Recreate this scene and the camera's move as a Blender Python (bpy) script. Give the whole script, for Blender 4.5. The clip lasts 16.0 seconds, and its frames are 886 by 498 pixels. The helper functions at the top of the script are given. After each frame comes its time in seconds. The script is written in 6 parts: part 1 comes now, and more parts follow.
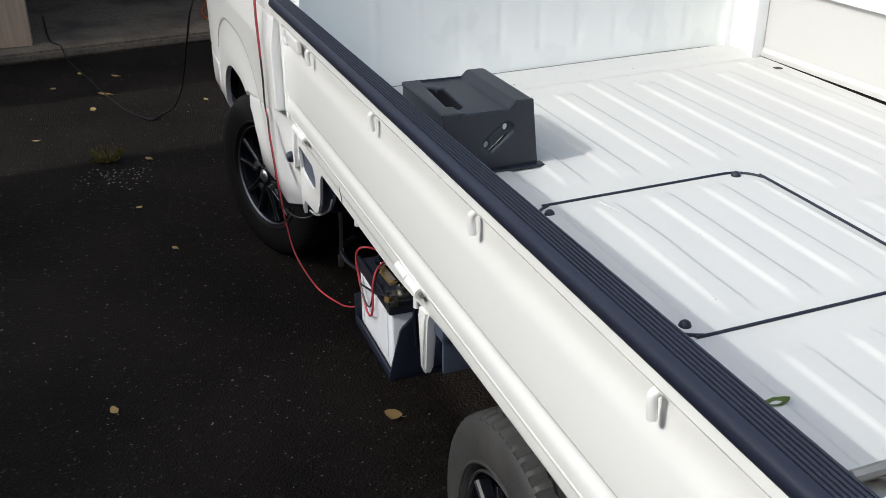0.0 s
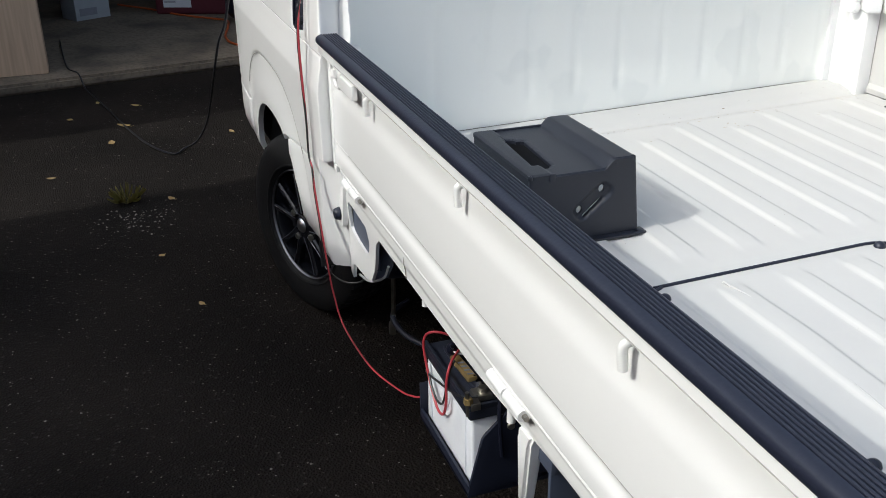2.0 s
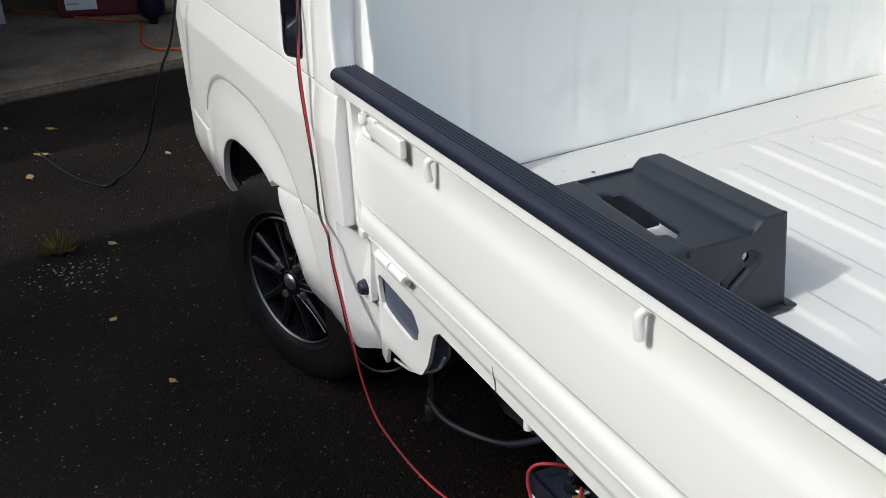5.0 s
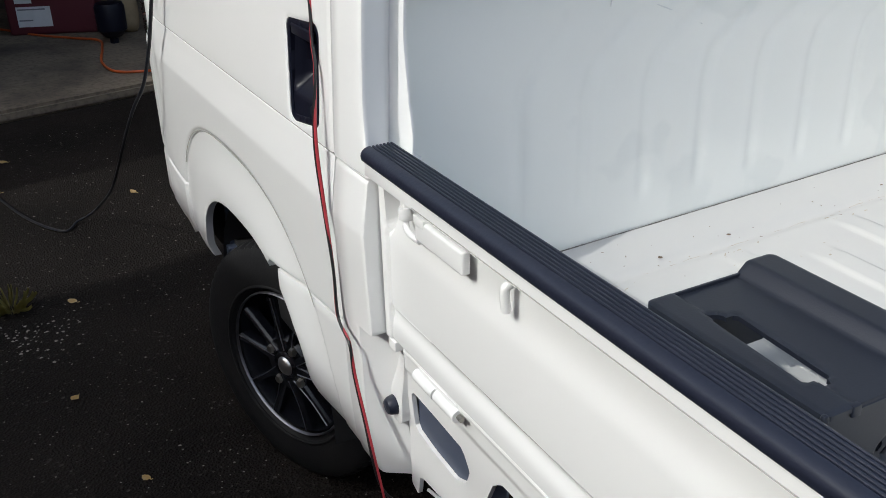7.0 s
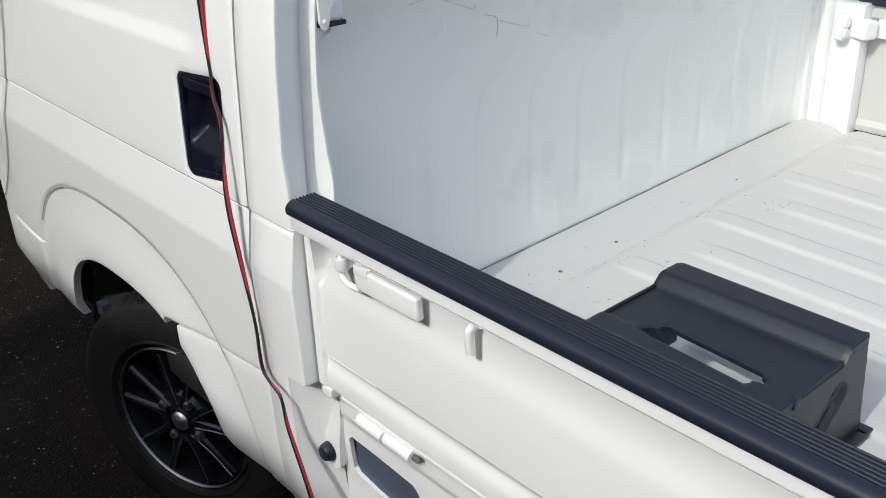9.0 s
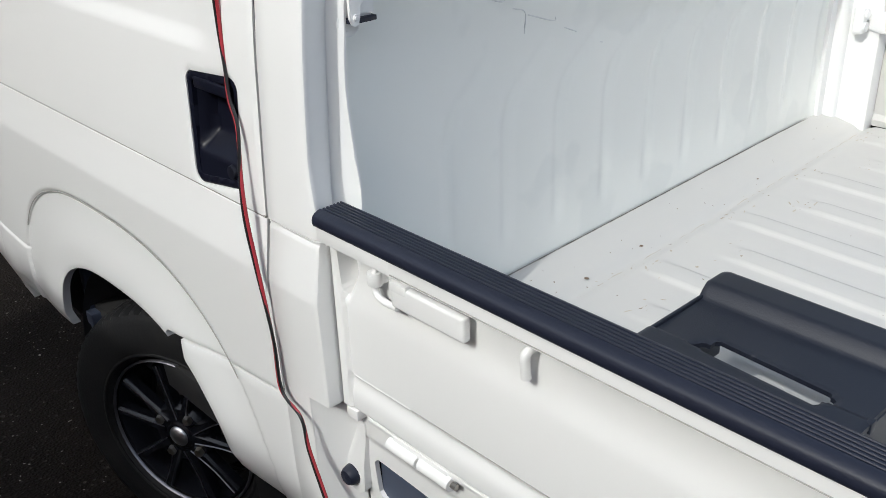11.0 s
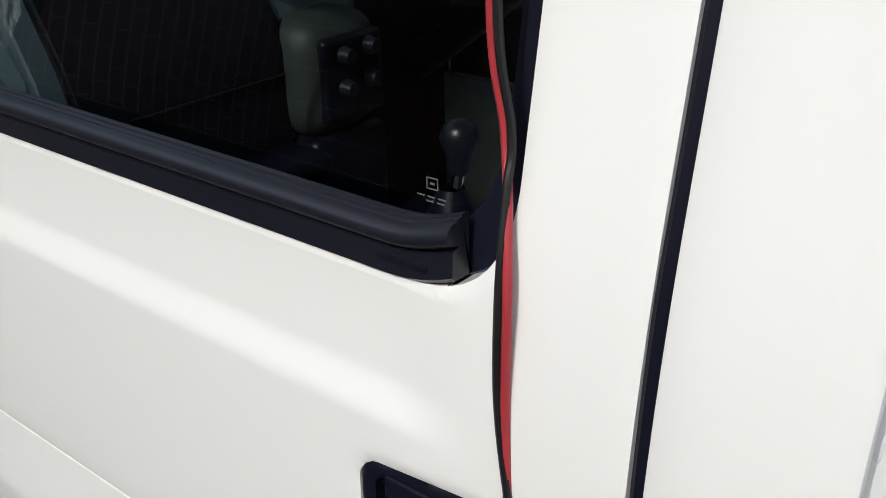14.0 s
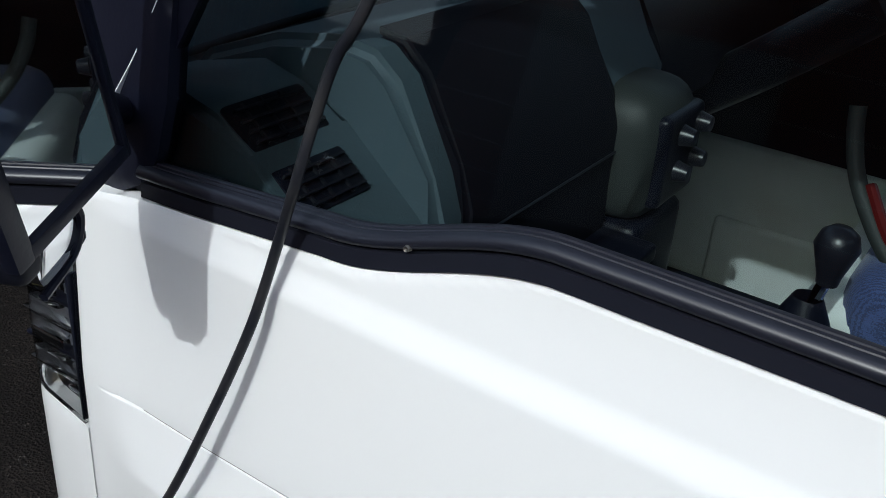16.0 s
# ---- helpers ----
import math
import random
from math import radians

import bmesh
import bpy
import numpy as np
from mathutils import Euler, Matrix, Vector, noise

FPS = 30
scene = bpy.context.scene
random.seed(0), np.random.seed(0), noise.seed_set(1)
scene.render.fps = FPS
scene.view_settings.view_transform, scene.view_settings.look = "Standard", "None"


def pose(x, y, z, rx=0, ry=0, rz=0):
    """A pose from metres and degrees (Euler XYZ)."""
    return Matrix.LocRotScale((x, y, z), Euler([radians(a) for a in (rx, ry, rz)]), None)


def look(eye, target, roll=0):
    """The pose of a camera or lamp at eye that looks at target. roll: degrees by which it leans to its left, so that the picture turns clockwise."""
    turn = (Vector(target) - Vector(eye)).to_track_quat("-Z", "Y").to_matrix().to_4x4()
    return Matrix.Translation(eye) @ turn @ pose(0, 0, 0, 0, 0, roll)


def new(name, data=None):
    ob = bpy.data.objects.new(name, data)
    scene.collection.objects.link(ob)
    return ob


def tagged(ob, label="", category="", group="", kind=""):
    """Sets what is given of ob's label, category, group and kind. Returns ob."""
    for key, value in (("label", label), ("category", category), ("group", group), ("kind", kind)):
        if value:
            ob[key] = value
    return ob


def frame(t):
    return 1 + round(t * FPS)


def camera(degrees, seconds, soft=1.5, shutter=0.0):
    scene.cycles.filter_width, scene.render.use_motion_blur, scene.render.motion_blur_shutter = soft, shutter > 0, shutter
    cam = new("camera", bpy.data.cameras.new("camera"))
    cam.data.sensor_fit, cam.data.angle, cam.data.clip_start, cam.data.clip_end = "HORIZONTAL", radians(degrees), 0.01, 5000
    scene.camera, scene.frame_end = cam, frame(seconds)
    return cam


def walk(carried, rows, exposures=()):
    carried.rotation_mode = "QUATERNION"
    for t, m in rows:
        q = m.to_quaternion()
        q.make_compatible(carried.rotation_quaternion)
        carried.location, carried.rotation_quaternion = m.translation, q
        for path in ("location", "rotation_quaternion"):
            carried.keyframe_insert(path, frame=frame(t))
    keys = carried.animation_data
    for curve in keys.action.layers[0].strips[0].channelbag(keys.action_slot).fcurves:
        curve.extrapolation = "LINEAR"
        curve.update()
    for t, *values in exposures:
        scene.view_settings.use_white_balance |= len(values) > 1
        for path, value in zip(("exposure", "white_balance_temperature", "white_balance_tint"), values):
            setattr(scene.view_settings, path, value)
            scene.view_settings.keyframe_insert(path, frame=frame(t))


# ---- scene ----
cam = camera(49.5, 16.0, soft=0.6)
PATH = [
    (0, (-0.435, -2.336, 1.407), (0.2, -0.646, 0.546), -0.1),
    (0.5, (-0.439, -2.322, 1.413), (0.204, -0.616, 0.59), 0.1),
    (1, (-0.423, -2.224, 1.394), (0.213, -0.521, 0.559), 0.1),
    (1.5, (-0.42, -2.091, 1.405), (0.182, -0.375, 0.571), -0.2),
    (2, (-0.429, -1.968, 1.381), (0.181, -0.255, 0.548), -0.6),
    (2.5, (-0.46, -1.868, 1.392), (0.203, -0.192, 0.525), -2.8),
    (3, (-0.483, -1.788, 1.388), (0.244, -0.134, 0.531), -3.5),
    (3.5, (-0.475, -1.699, 1.378), (0.277, -0.049, 0.534), -2.9),
    (4, (-0.452, -1.584, 1.383), (0.286, 0.078, 0.549), -3.1),
    (4.2, (-0.459, -1.544, 1.381), (0.269, 0.114, 0.532), -3.3),
    (6.3, (-0.515, -1.223, 1.359), (0.322, 0.361, 0.47), -1.5),
    (6.5, (-0.494, -1.17, 1.368), (0.34, 0.417, 0.481), -1.7),
    (7, (-0.455, -1.067, 1.371), (0.388, 0.524, 0.5), -1.5),
    (7.5, (-0.504, -0.99, 1.385), (0.422, 0.552, 0.51), -1.3),
    (8, (-0.544, -0.971, 1.411), (0.499, 0.49, 0.529), -2.2),
    (8.5, (-0.57, -0.978, 1.427), (0.55, 0.429, 0.553), -2.5),
    (11, (-0.58, -0.856, 1.415), (0.625, 0.466, 0.521), -1.9),
    (11.5, (-0.494, -0.74, 1.425), (0.681, 0.622, 0.552), -3.2),
    (12, (-0.458, -0.603, 1.423), (0.726, 0.759, 0.563), -2.7),
    (12.5, (-0.433, -0.46, 1.443), (0.763, 0.859, 0.533), -2.6),
    (13, (-0.428, -0.304, 1.455), (0.923, 0.829, 0.512), -1.9),
    (13.5, (-0.347, -0.16, 1.463), (1.024, 0.928, 0.496), -1.1),
    (14, (-0.309, -0.041, 1.427), (1.085, 1.097, 0.554), -1.4),
    (14.2, (-0.298, -0.014, 1.415), (1.028, 1.233, 0.585), -1.8),
    (14.5, (-0.322, 0.057, 1.42), (1.022, 1.287, 0.596), -1.5),
    (14.7, (-0.364, 0.104, 1.453), (1.009, 1.291, 0.612), -1.2),
    (15, (-0.43, 0.189, 1.48), (0.994, 1.31, 0.634), 0.3),
    (15.5, (-0.448, 0.378, 1.447), (0.997, 1.424, 0.592), 1.9),
    (16, (-0.458, 0.537, 1.493), (1.028, 1.5, 0.563), 4.4),
]
walk(cam, [(t, look(e, g, r)) for t, e, g, r in PATH], [(0, 0.56, 6380, 5), (4.2, 0.54, 6370, 5), (6.5, 0.44, 6350, 5), (8.5, 0.36, 6330, 5), (11.0, 0.34, 6330, 5), (11.6, 0.42, 6330, 5), (12.5, 0.27, 6320, 5), (13.0, 0.22, 6380, 5), (13.9, 0.22, 6450, 5), (14.5, 0.22, 5950, 4), (15.0, 0.32, 5900, 4), (15.5, 0.32, 5880, 4), (16, 0.35, 5880, 4)])

# ---- world, sun ----
SUN_DIR = Vector((1.0, 0.13, -0.82)).normalized()
world = bpy.data.worlds.new("sky")
scene.world = world
world.use_nodes = True
_wn = world.node_tree
_sky = _wn.nodes.new("ShaderNodeTexSky")
_sky.sky_type, _sky.sun_disc = "NISHITA", False
_sky.sun_elevation = math.asin(-SUN_DIR.z)
_sky.air_density, _sky.dust_density, _sky.ozone_density = 0.9, 3.0, 0.8
_sky.sun_rotation = math.atan2(-SUN_DIR.x, -SUN_DIR.y)
_haze = _wn.nodes.new("ShaderNodeHueSaturation")
_haze.inputs["Saturation"].default_value = 0.62
_wn.links.new(_sky.outputs[0], _haze.inputs["Color"])
_wn.links.new(_haze.outputs[0], _wn.nodes["Background"].inputs[0])
_wn.nodes["Background"].inputs[1].default_value = 0.185
sun_data = bpy.data.lights.new("sun", "SUN")
sun_data.energy, sun_data.angle, sun_data.color = 1.42, radians(0.6), (1.0, 0.975, 0.94)
sun = new("sun", sun_data)
sun.matrix_world = look((-8, -1, 7), Vector((-8, -1, 7)) + SUN_DIR)


# ---- materials ----
def material(name, color, rough=0.5, metal=0.0, spread=0.0, scale=8.0, fine=0.0, fine_scale=120.0, bump=0.0,
             bump_scale=60.0, coat=0.0, rough_spread=0.0, tint=None, spec=0.5, sheen=0.0):
    """A principled surface: colour varied at two scales, with fine relief."""
    m = bpy.data.materials.new(name)
    m.use_nodes = True
    nt = m.node_tree
    b = nt.nodes["Principled BSDF"]
    b.inputs["Roughness"].default_value, b.inputs["Metallic"].default_value = rough, metal
    b.inputs["Coat Weight"].default_value, b.inputs["Coat Roughness"].default_value = coat, 0.08
    b.inputs["Specular IOR Level"].default_value = spec
    b.inputs["Sheen Weight"].default_value = sheen
    b.inputs["Base Color"].default_value = (*color, 1)
    geo = nt.nodes.new("ShaderNodeTexCoord")
    out = None
    if spread > 0 or fine > 0:
        dark = tint if tint else tuple(c * 0.5 for c in color)
        rgb = nt.nodes.new("ShaderNodeRGB")
        rgb.outputs[0].default_value = (*color, 1)
        out = rgb.outputs[0]
        for amount, size, detail in ((spread, scale, 4), (fine, fine_scale, 2)):
            if amount <= 0:
                continue
            n = nt.nodes.new("ShaderNodeTexNoise")
            n.inputs["Scale"].default_value, n.inputs["Detail"].default_value = size, detail
            nt.links.new(geo.outputs["Object"], n.inputs["Vector"])
            r = nt.nodes.new("ShaderNodeMapRange")
            r.inputs["From Min"].default_value, r.inputs["From Max"].default_value = 0.45, 0.75
            r.inputs["To Min"].default_value, r.inputs["To Max"].default_value = 0.0, amount
            nt.links.new(n.outputs["Fac"], r.inputs["Value"])
            mix = nt.nodes.new("ShaderNodeMix")
            mix.data_type = "RGBA"
            nt.links.new(r.outputs[0], mix.inputs["Factor"])
            nt.links.new(out, mix.inputs["A"])
            mix.inputs["B"].default_value = (*dark, 1)
            out = mix.outputs["Result"]
        nt.links.new(out, b.inputs["Base Color"])
    if rough_spread > 0:
        n = nt.nodes.new("ShaderNodeTexNoise")
        n.inputs["Scale"].default_value, n.inputs["Detail"].default_value = scale * 1.7, 5
        nt.links.new(geo.outputs["Object"], n.inputs["Vector"])
        r = nt.nodes.new("ShaderNodeMapRange")
        r.inputs["To Min"].default_value, r.inputs["To Max"].default_value = max(0.02, rough - rough_spread), rough + rough_spread
        nt.links.new(n.outputs["Fac"], r.inputs["Value"])
        nt.links.new(r.outputs[0], b.inputs["Roughness"])
    if bump > 0:
        n = nt.nodes.new("ShaderNodeTexNoise")
        n.inputs["Scale"].default_value, n.inputs["Detail"].default_value = bump_scale, 4
        nt.links.new(geo.outputs["Object"], n.inputs["Vector"])
        k = nt.nodes.new("ShaderNodeBump")
        k.inputs["Strength"].default_value, k.inputs["Distance"].default_value = bump, 0.003
        nt.links.new(n.outputs["Fac"], k.inputs["Height"])
        nt.links.new(k.outputs[0], b.inputs["Normal"])
    return m


def glass_material(name, tint):
    m = bpy.data.materials.new(name)
    m.use_nodes = True
    nt = m.node_tree
    nt.nodes.clear()
    out = nt.nodes.new("ShaderNodeOutputMaterial")
    clear, gloss = nt.nodes.new("ShaderNodeBsdfTransparent"), nt.nodes.new("ShaderNodeBsdfGlossy")
    clear.inputs[0].default_value = (*tint, 1)
    gloss.inputs["Roughness"].default_value = 0.01
    fres, mix = nt.nodes.new("ShaderNodeFresnel"), nt.nodes.new("ShaderNodeMixShader")
    fres.inputs[0].default_value = 1.5
    nt.links.new(fres.outputs[0], mix.inputs[0])
    nt.links.new(clear.outputs[0], mix.inputs[1])
    nt.links.new(gloss.outputs[0], mix.inputs[2])
    nt.links.new(mix.outputs[0], out.inputs[0])
    return m


def asphalt_material():
    """Dark tarmac: binder with small pale chips, stains and coarse relief."""
    m = bpy.data.materials.new("asphalt")
    m.use_nodes = True
    nt = m.node_tree
    b = nt.nodes["Principled BSDF"]
    b.inputs["Roughness"].default_value = 0.85
    b.inputs["Specular IOR Level"].default_value = 0.09
    co = nt.nodes.new("ShaderNodeTexCoord")

    def noise_node(scale, detail):
        n = nt.nodes.new("ShaderNodeTexNoise")
        n.inputs["Scale"].default_value, n.inputs["Detail"].default_value = scale, detail
        nt.links.new(co.outputs["Object"], n.inputs["Vector"])
        return n

    def ramp(source, stops):
        r = nt.nodes.new("ShaderNodeValToRGB")
        while len(r.color_ramp.elements) < len(stops):
            r.color_ramp.elements.new(0.5)
        for e, (p, c) in zip(r.color_ramp.elements, stops):
            e.position, e.color = p, (*c, 1)
        nt.links.new(source, r.inputs[0])
        return r

    big = ramp(noise_node(1.3, 5).outputs["Fac"], ((0.3, (0.0080, 0.0067, 0.0061)), (0.7, (0.0225, 0.0182, 0.0156))))
    vor = nt.nodes.new("ShaderNodeTexVoronoi")
    vor.inputs["Scale"].default_value = 150
    nt.links.new(co.outputs["Object"], vor.inputs["Vector"])
    chip = ramp(vor.outputs["Color"], ((0.86, (0, 0, 0)), (1.0, (0.8, 0.8, 0.8))))
    mix = nt.nodes.new("ShaderNodeMix")
    mix.data_type = "RGBA"
    nt.links.new(chip.outputs[0], mix.inputs["Factor"])
    nt.links.new(big.outputs[0], mix.inputs["A"])
    mix.inputs["B"].default_value = (0.085, 0.078, 0.070, 1)
    nt.links.new(mix.outputs["Result"], b.inputs["Base Color"])
    k = nt.nodes.new("ShaderNodeBump")
    k.inputs["Strength"].default_value, k.inputs["Distance"].default_value = 0.9, 0.006
    nt.links.new(vor.outputs["Distance"], k.inputs["Height"])
    k2 = nt.nodes.new("ShaderNodeBump")
    k2.inputs["Strength"].default_value, k2.inputs["Distance"].default_value = 0.5, 0.01
    nt.links.new(noise_node(35, 6).outputs["Fac"], k2.inputs["Height"])
    nt.links.new(k.outputs[0], k2.inputs["Normal"])
    nt.links.new(k2.outputs[0], b.inputs["Normal"])
    return m


def brick_material():
    m = bpy.data.materials.new("brickwork")
    m.use_nodes = True
    nt = m.node_tree
    b = nt.nodes["Principled BSDF"]
    b.inputs["Roughness"].default_value = 0.9
    co, mp, br = nt.nodes.new("ShaderNodeTexCoord"), nt.nodes.new("ShaderNodeMapping"), nt.nodes.new("ShaderNodeTexBrick")
    mp.inputs["Rotation"].default_value = (radians(90), 0, radians(90))
    br.inputs["Color1"].default_value, br.inputs["Color2"].default_value = (0.22, 0.08, 0.05, 1), (0.15, 0.06, 0.045, 1)
    br.inputs["Mortar"].default_value = (0.3, 0.28, 0.25, 1)
    br.inputs["Scale"].default_value, br.inputs["Mortar Size"].default_value = 1.0, 0.006
    br.inputs["Brick Width"].default_value, br.inputs["Row Height"].default_value = 0.21, 0.07
    nt.links.new(co.outputs["Object"], mp.inputs[0])
    nt.links.new(mp.outputs[0], br.inputs[0])
    nt.links.new(br.outputs[0], b.inputs["Base Color"])
    return m


def wood_material(name, light, dark, scale=3.0):
    m = bpy.data.materials.new(name)
    m.use_nodes = True
    nt = m.node_tree
    b = nt.nodes["Principled BSDF"]
    b.inputs["Roughness"].default_value = 0.7
    co, mp, n = nt.nodes.new("ShaderNodeTexCoord"), nt.nodes.new("ShaderNodeMapping"), nt.nodes.new("ShaderNodeTexNoise")
    mp.inputs["Scale"].default_value = (14 * scale, 14 * scale, 0.8 * scale)
    n.inputs["Scale"].default_value, n.inputs["Detail"].default_value = 1.0, 6
    r = nt.nodes.new("ShaderNodeValToRGB")
    r.color_ramp.elements[0].position, r.color_ramp.elements[1].position = 0.3, 0.7
    r.color_ramp.elements[0].color, r.color_ramp.elements[1].color = (*dark, 1), (*light, 1)
    nt.links.new(co.outputs["Object"], mp.inputs[0])
    nt.links.new(mp.outputs[0], n.inputs[0])
    nt.links.new(n.outputs["Fac"], r.inputs[0])
    nt.links.new(r.outputs[0], b.inputs["Base Color"])
    return m


PAINT = material("white_paint", (0.86, 0.86, 0.85), 0.3, spread=0.04, scale=2.0, tint=(0.7, 0.69, 0.67), coat=0.4, rough_spread=0.05)
# scuffed white, toned below PAINT to hold down sunlight on the bed
BED_PAINT_DIM = material("bed_paint_dim", (0.575, 0.568, 0.552), 0.55, spread=0.22, scale=5.0, fine=0.1, fine_scale=55, tint=(0.62, 0.60, 0.56),
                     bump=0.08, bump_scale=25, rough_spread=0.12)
BULK_PAINT = material("bulkhead_paint", (0.92, 0.93, 0.89), 0.22, spread=0.06, scale=2.5, tint=(0.66, 0.68, 0.67), coat=0.4, rough_spread=0.06)


def add_stains(m, tint, scale, low, high):
    """Dried water marks with clear outlines over a paint."""
    nt = m.node_tree
    b = nt.nodes["Principled BSDF"]
    link = b.inputs["Base Color"].links[0]
    source = link.from_socket
    co, mp, n, r, mix = (nt.nodes.new(k) for k in ("ShaderNodeTexCoord", "ShaderNodeMapping", "ShaderNodeTexNoise", "ShaderNodeMapRange", "ShaderNodeMix"))
    mp.inputs["Scale"].default_value = (1.0, 1.0, 0.75)
    n.inputs["Scale"].default_value, n.inputs["Detail"].default_value, n.inputs["Roughness"].default_value = scale, 3, 0.45
    r.inputs["From Min"].default_value, r.inputs["From Max"].default_value = low, high
    mix.data_type, mix.blend_type = "RGBA", "MULTIPLY"
    mix.inputs["B"].default_value = (*tint, 1)
    nt.links.new(co.outputs["Object"], mp.inputs[0])
    nt.links.new(mp.outputs[0], n.inputs[0])
    nt.links.new(n.outputs["Fac"], r.inputs["Value"])
    nt.links.new(r.outputs[0], mix.inputs["Factor"])
    nt.links.new(source, mix.inputs["A"])
    nt.links.new(mix.outputs["Result"], b.inputs["Base Color"])


add_stains(BULK_PAINT, (0.955, 0.96, 0.963), 6.0, 0.58, 0.61)
CAP = material("rail_rubber", (0.014, 0.017, 0.031), 0.40, spread=0.25, scale=30, tint=(0.020, 0.022, 0.034), bump=0.10, bump_scale=200, spec=0.42)
PLASTIC = material("black_plastic", (0.011, 0.0135, 0.023), 0.42, spec=0.55, spread=0.25, scale=9, tint=(0.02, 0.023, 0.033), bump=0.08, bump_scale=420)
TRIM = material("black_trim", (0.007, 0.008, 0.016), 0.35, spread=0.2, scale=12, tint=(0.014, 0.015, 0.024), spec=0.2, bump=0.05, bump_scale=200)
SATIN = material("satin_trim", (0.011, 0.012, 0.019), 0.33, spec=0.5, spread=0.2, scale=20, tint=(0.02, 0.021, 0.027))
TYRE = material("tyre_rubber", (0.011, 0.011, 0.012), 0.62, spread=0.6, scale=14, tint=(0.022, 0.021, 0.020), spec=0.22, bump=0.3, bump_scale=180)
# some dust, but mostly sunlight on the rear tyre put into a paler colour
TYRE_DUSTY_LIT = material("dusty_lit_rubber", (0.040, 0.040, 0.041), 0.55, spread=0.7, scale=22, fine=0.3, fine_scale=160, tint=(0.075, 0.070, 0.064), spec=0.4, bump=0.3, bump_scale=180)
# black cowl coloured paler, to stand for brightness beyond the windscreen
COWL = material("brightened_cowl", (0.11, 0.12, 0.13), 0.6, spread=0.4, scale=18, tint=(0.05, 0.055, 0.06), bump=0.1, bump_scale=120)
SHELL = material("mirror_shell", (0.006, 0.0065, 0.012), 0.55, spread=0.2, scale=12, tint=(0.012, 0.012, 0.018), spec=0.2)
SILVER = material("polished_silver", (0.72, 0.72, 0.74), 0.34, metal=1.0, spread=0.2, scale=60)
LAMP_SILVER = material("lamp_silver", (0.55, 0.57, 0.6), 0.3, metal=0.8, spread=0.5, scale=60, tint=(0.1, 0.11, 0.12), rough_spread=0.1)
ALLOY = material("black_alloy", (0.008, 0.009, 0.013), 0.27, spec=0.45, coat=0.3, spread=0.2, scale=30, tint=(0.012, 0.012, 0.012))
MACHINED = material("machined_alloy", (0.30, 0.30, 0.33), 0.42, metal=1.0, rough_spread=0.08, spread=0.3, scale=40)
STEEL = material("dull_steel", (0.42, 0.40, 0.36), 0.4, metal=1.0, spread=0.4, scale=40, tint=(0.2, 0.16, 0.11))
BRASS = material("brass", (0.5, 0.36, 0.16), 0.45, metal=0.8, spread=0.4, scale=60)
CHROME = material("chrome", (0.8, 0.8, 0.8), 0.08, metal=1.0, rough_spread=0.03)
UNDER = material("underbody", (0.02, 0.02, 0.021), 0.8, spread=0.4, scale=12, tint=(0.05, 0.042, 0.035), bump=0.3, bump_scale=40)
GREY_PAINT = material("primer_grey", (0.06, 0.075, 0.115), 0.5, spread=0.4, scale=9, tint=(0.12, 0.13, 0.16))
# shade below the bed side, put into the plate's colour
SHADE_GREY = material("blue_grey_shade", (0.22, 0.26, 0.34), 0.5, spread=0.3, scale=12, tint=(0.14, 0.16, 0.20))
ASPHALT = asphalt_material()
CONCRETE = material("concrete", (0.20, 0.162, 0.12), 0.9, spread=0.95, scale=3.2, fine=0.6, fine_scale=45, tint=(0.055, 0.046, 0.038), bump=0.6, bump_scale=30)
PLYWOOD = wood_material("plywood", (0.66, 0.49, 0.35), (0.50, 0.36, 0.25))
BRICK = brick_material()
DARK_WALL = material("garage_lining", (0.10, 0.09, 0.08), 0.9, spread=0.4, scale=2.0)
# near black, so that sunlight on the unseen east wall doesn't show
DARK_BACKDROP = material("dark_backdrop", (0.03, 0.027, 0.024), 0.85, spread=0.5, scale=5.0, bump=0.3, bump_scale=30)
ROOFING = material("roofing", (0.08, 0.075, 0.07), 0.9, spread=0.4, scale=4.0)
GLASS = glass_material("side_glass", (0.70, 0.76, 0.75))
LENS = glass_material("clear_lens", (0.92, 0.94, 0.95))
MIRROR = material("mirror_glass", (0.85, 0.86, 0.87), 0.02, metal=1.0)
RED_WIRE = material("red_insulation", (0.40, 0.04, 0.052), 0.4, spread=0.2, scale=60)
BLACK_WIRE = material("black_insulation", (0.012, 0.012, 0.014), 0.38, spread=0.3, scale=30, tint=(0.04, 0.038, 0.035))
CABLE = material("rubber_cable", (0.012, 0.013, 0.018), 0.42, spec=0.25, spread=0.4, scale=25, tint=(0.06, 0.055, 0.05), bump=0.15, bump_scale=90)
ORANGE = material("orange_flex", (0.55, 0.10, 0.02), 0.45, spread=0.3, scale=20)
BATTERY_CASE = material("battery_case", (0.80, 0.82, 0.86), 0.35, spread=0.3, scale=14, tint=(0.5, 0.52, 0.58), bump=0.1, bump_scale=30)
DASH = material("dash_plastic", (0.085, 0.122, 0.150), 0.6, spread=0.2, scale=6, bump=0.2, bump_scale=300)
GREY_PLASTIC = material("grey_plastic", (0.034, 0.040, 0.038), 0.55, spread=0.2, scale=7, bump=0.15, bump_scale=300)
PALE_PLASTIC = material("pale_plastic", (0.80, 0.84, 0.82), 0.5, spread=0.2, scale=9)
RED_PLASTIC = material("red_plastic", (0.12, 0.008, 0.008), 0.3, spread=0.2, scale=40)
MAROON = material("maroon_plastic", (0.11, 0.02, 0.03), 0.5, spread=0.3, scale=5)
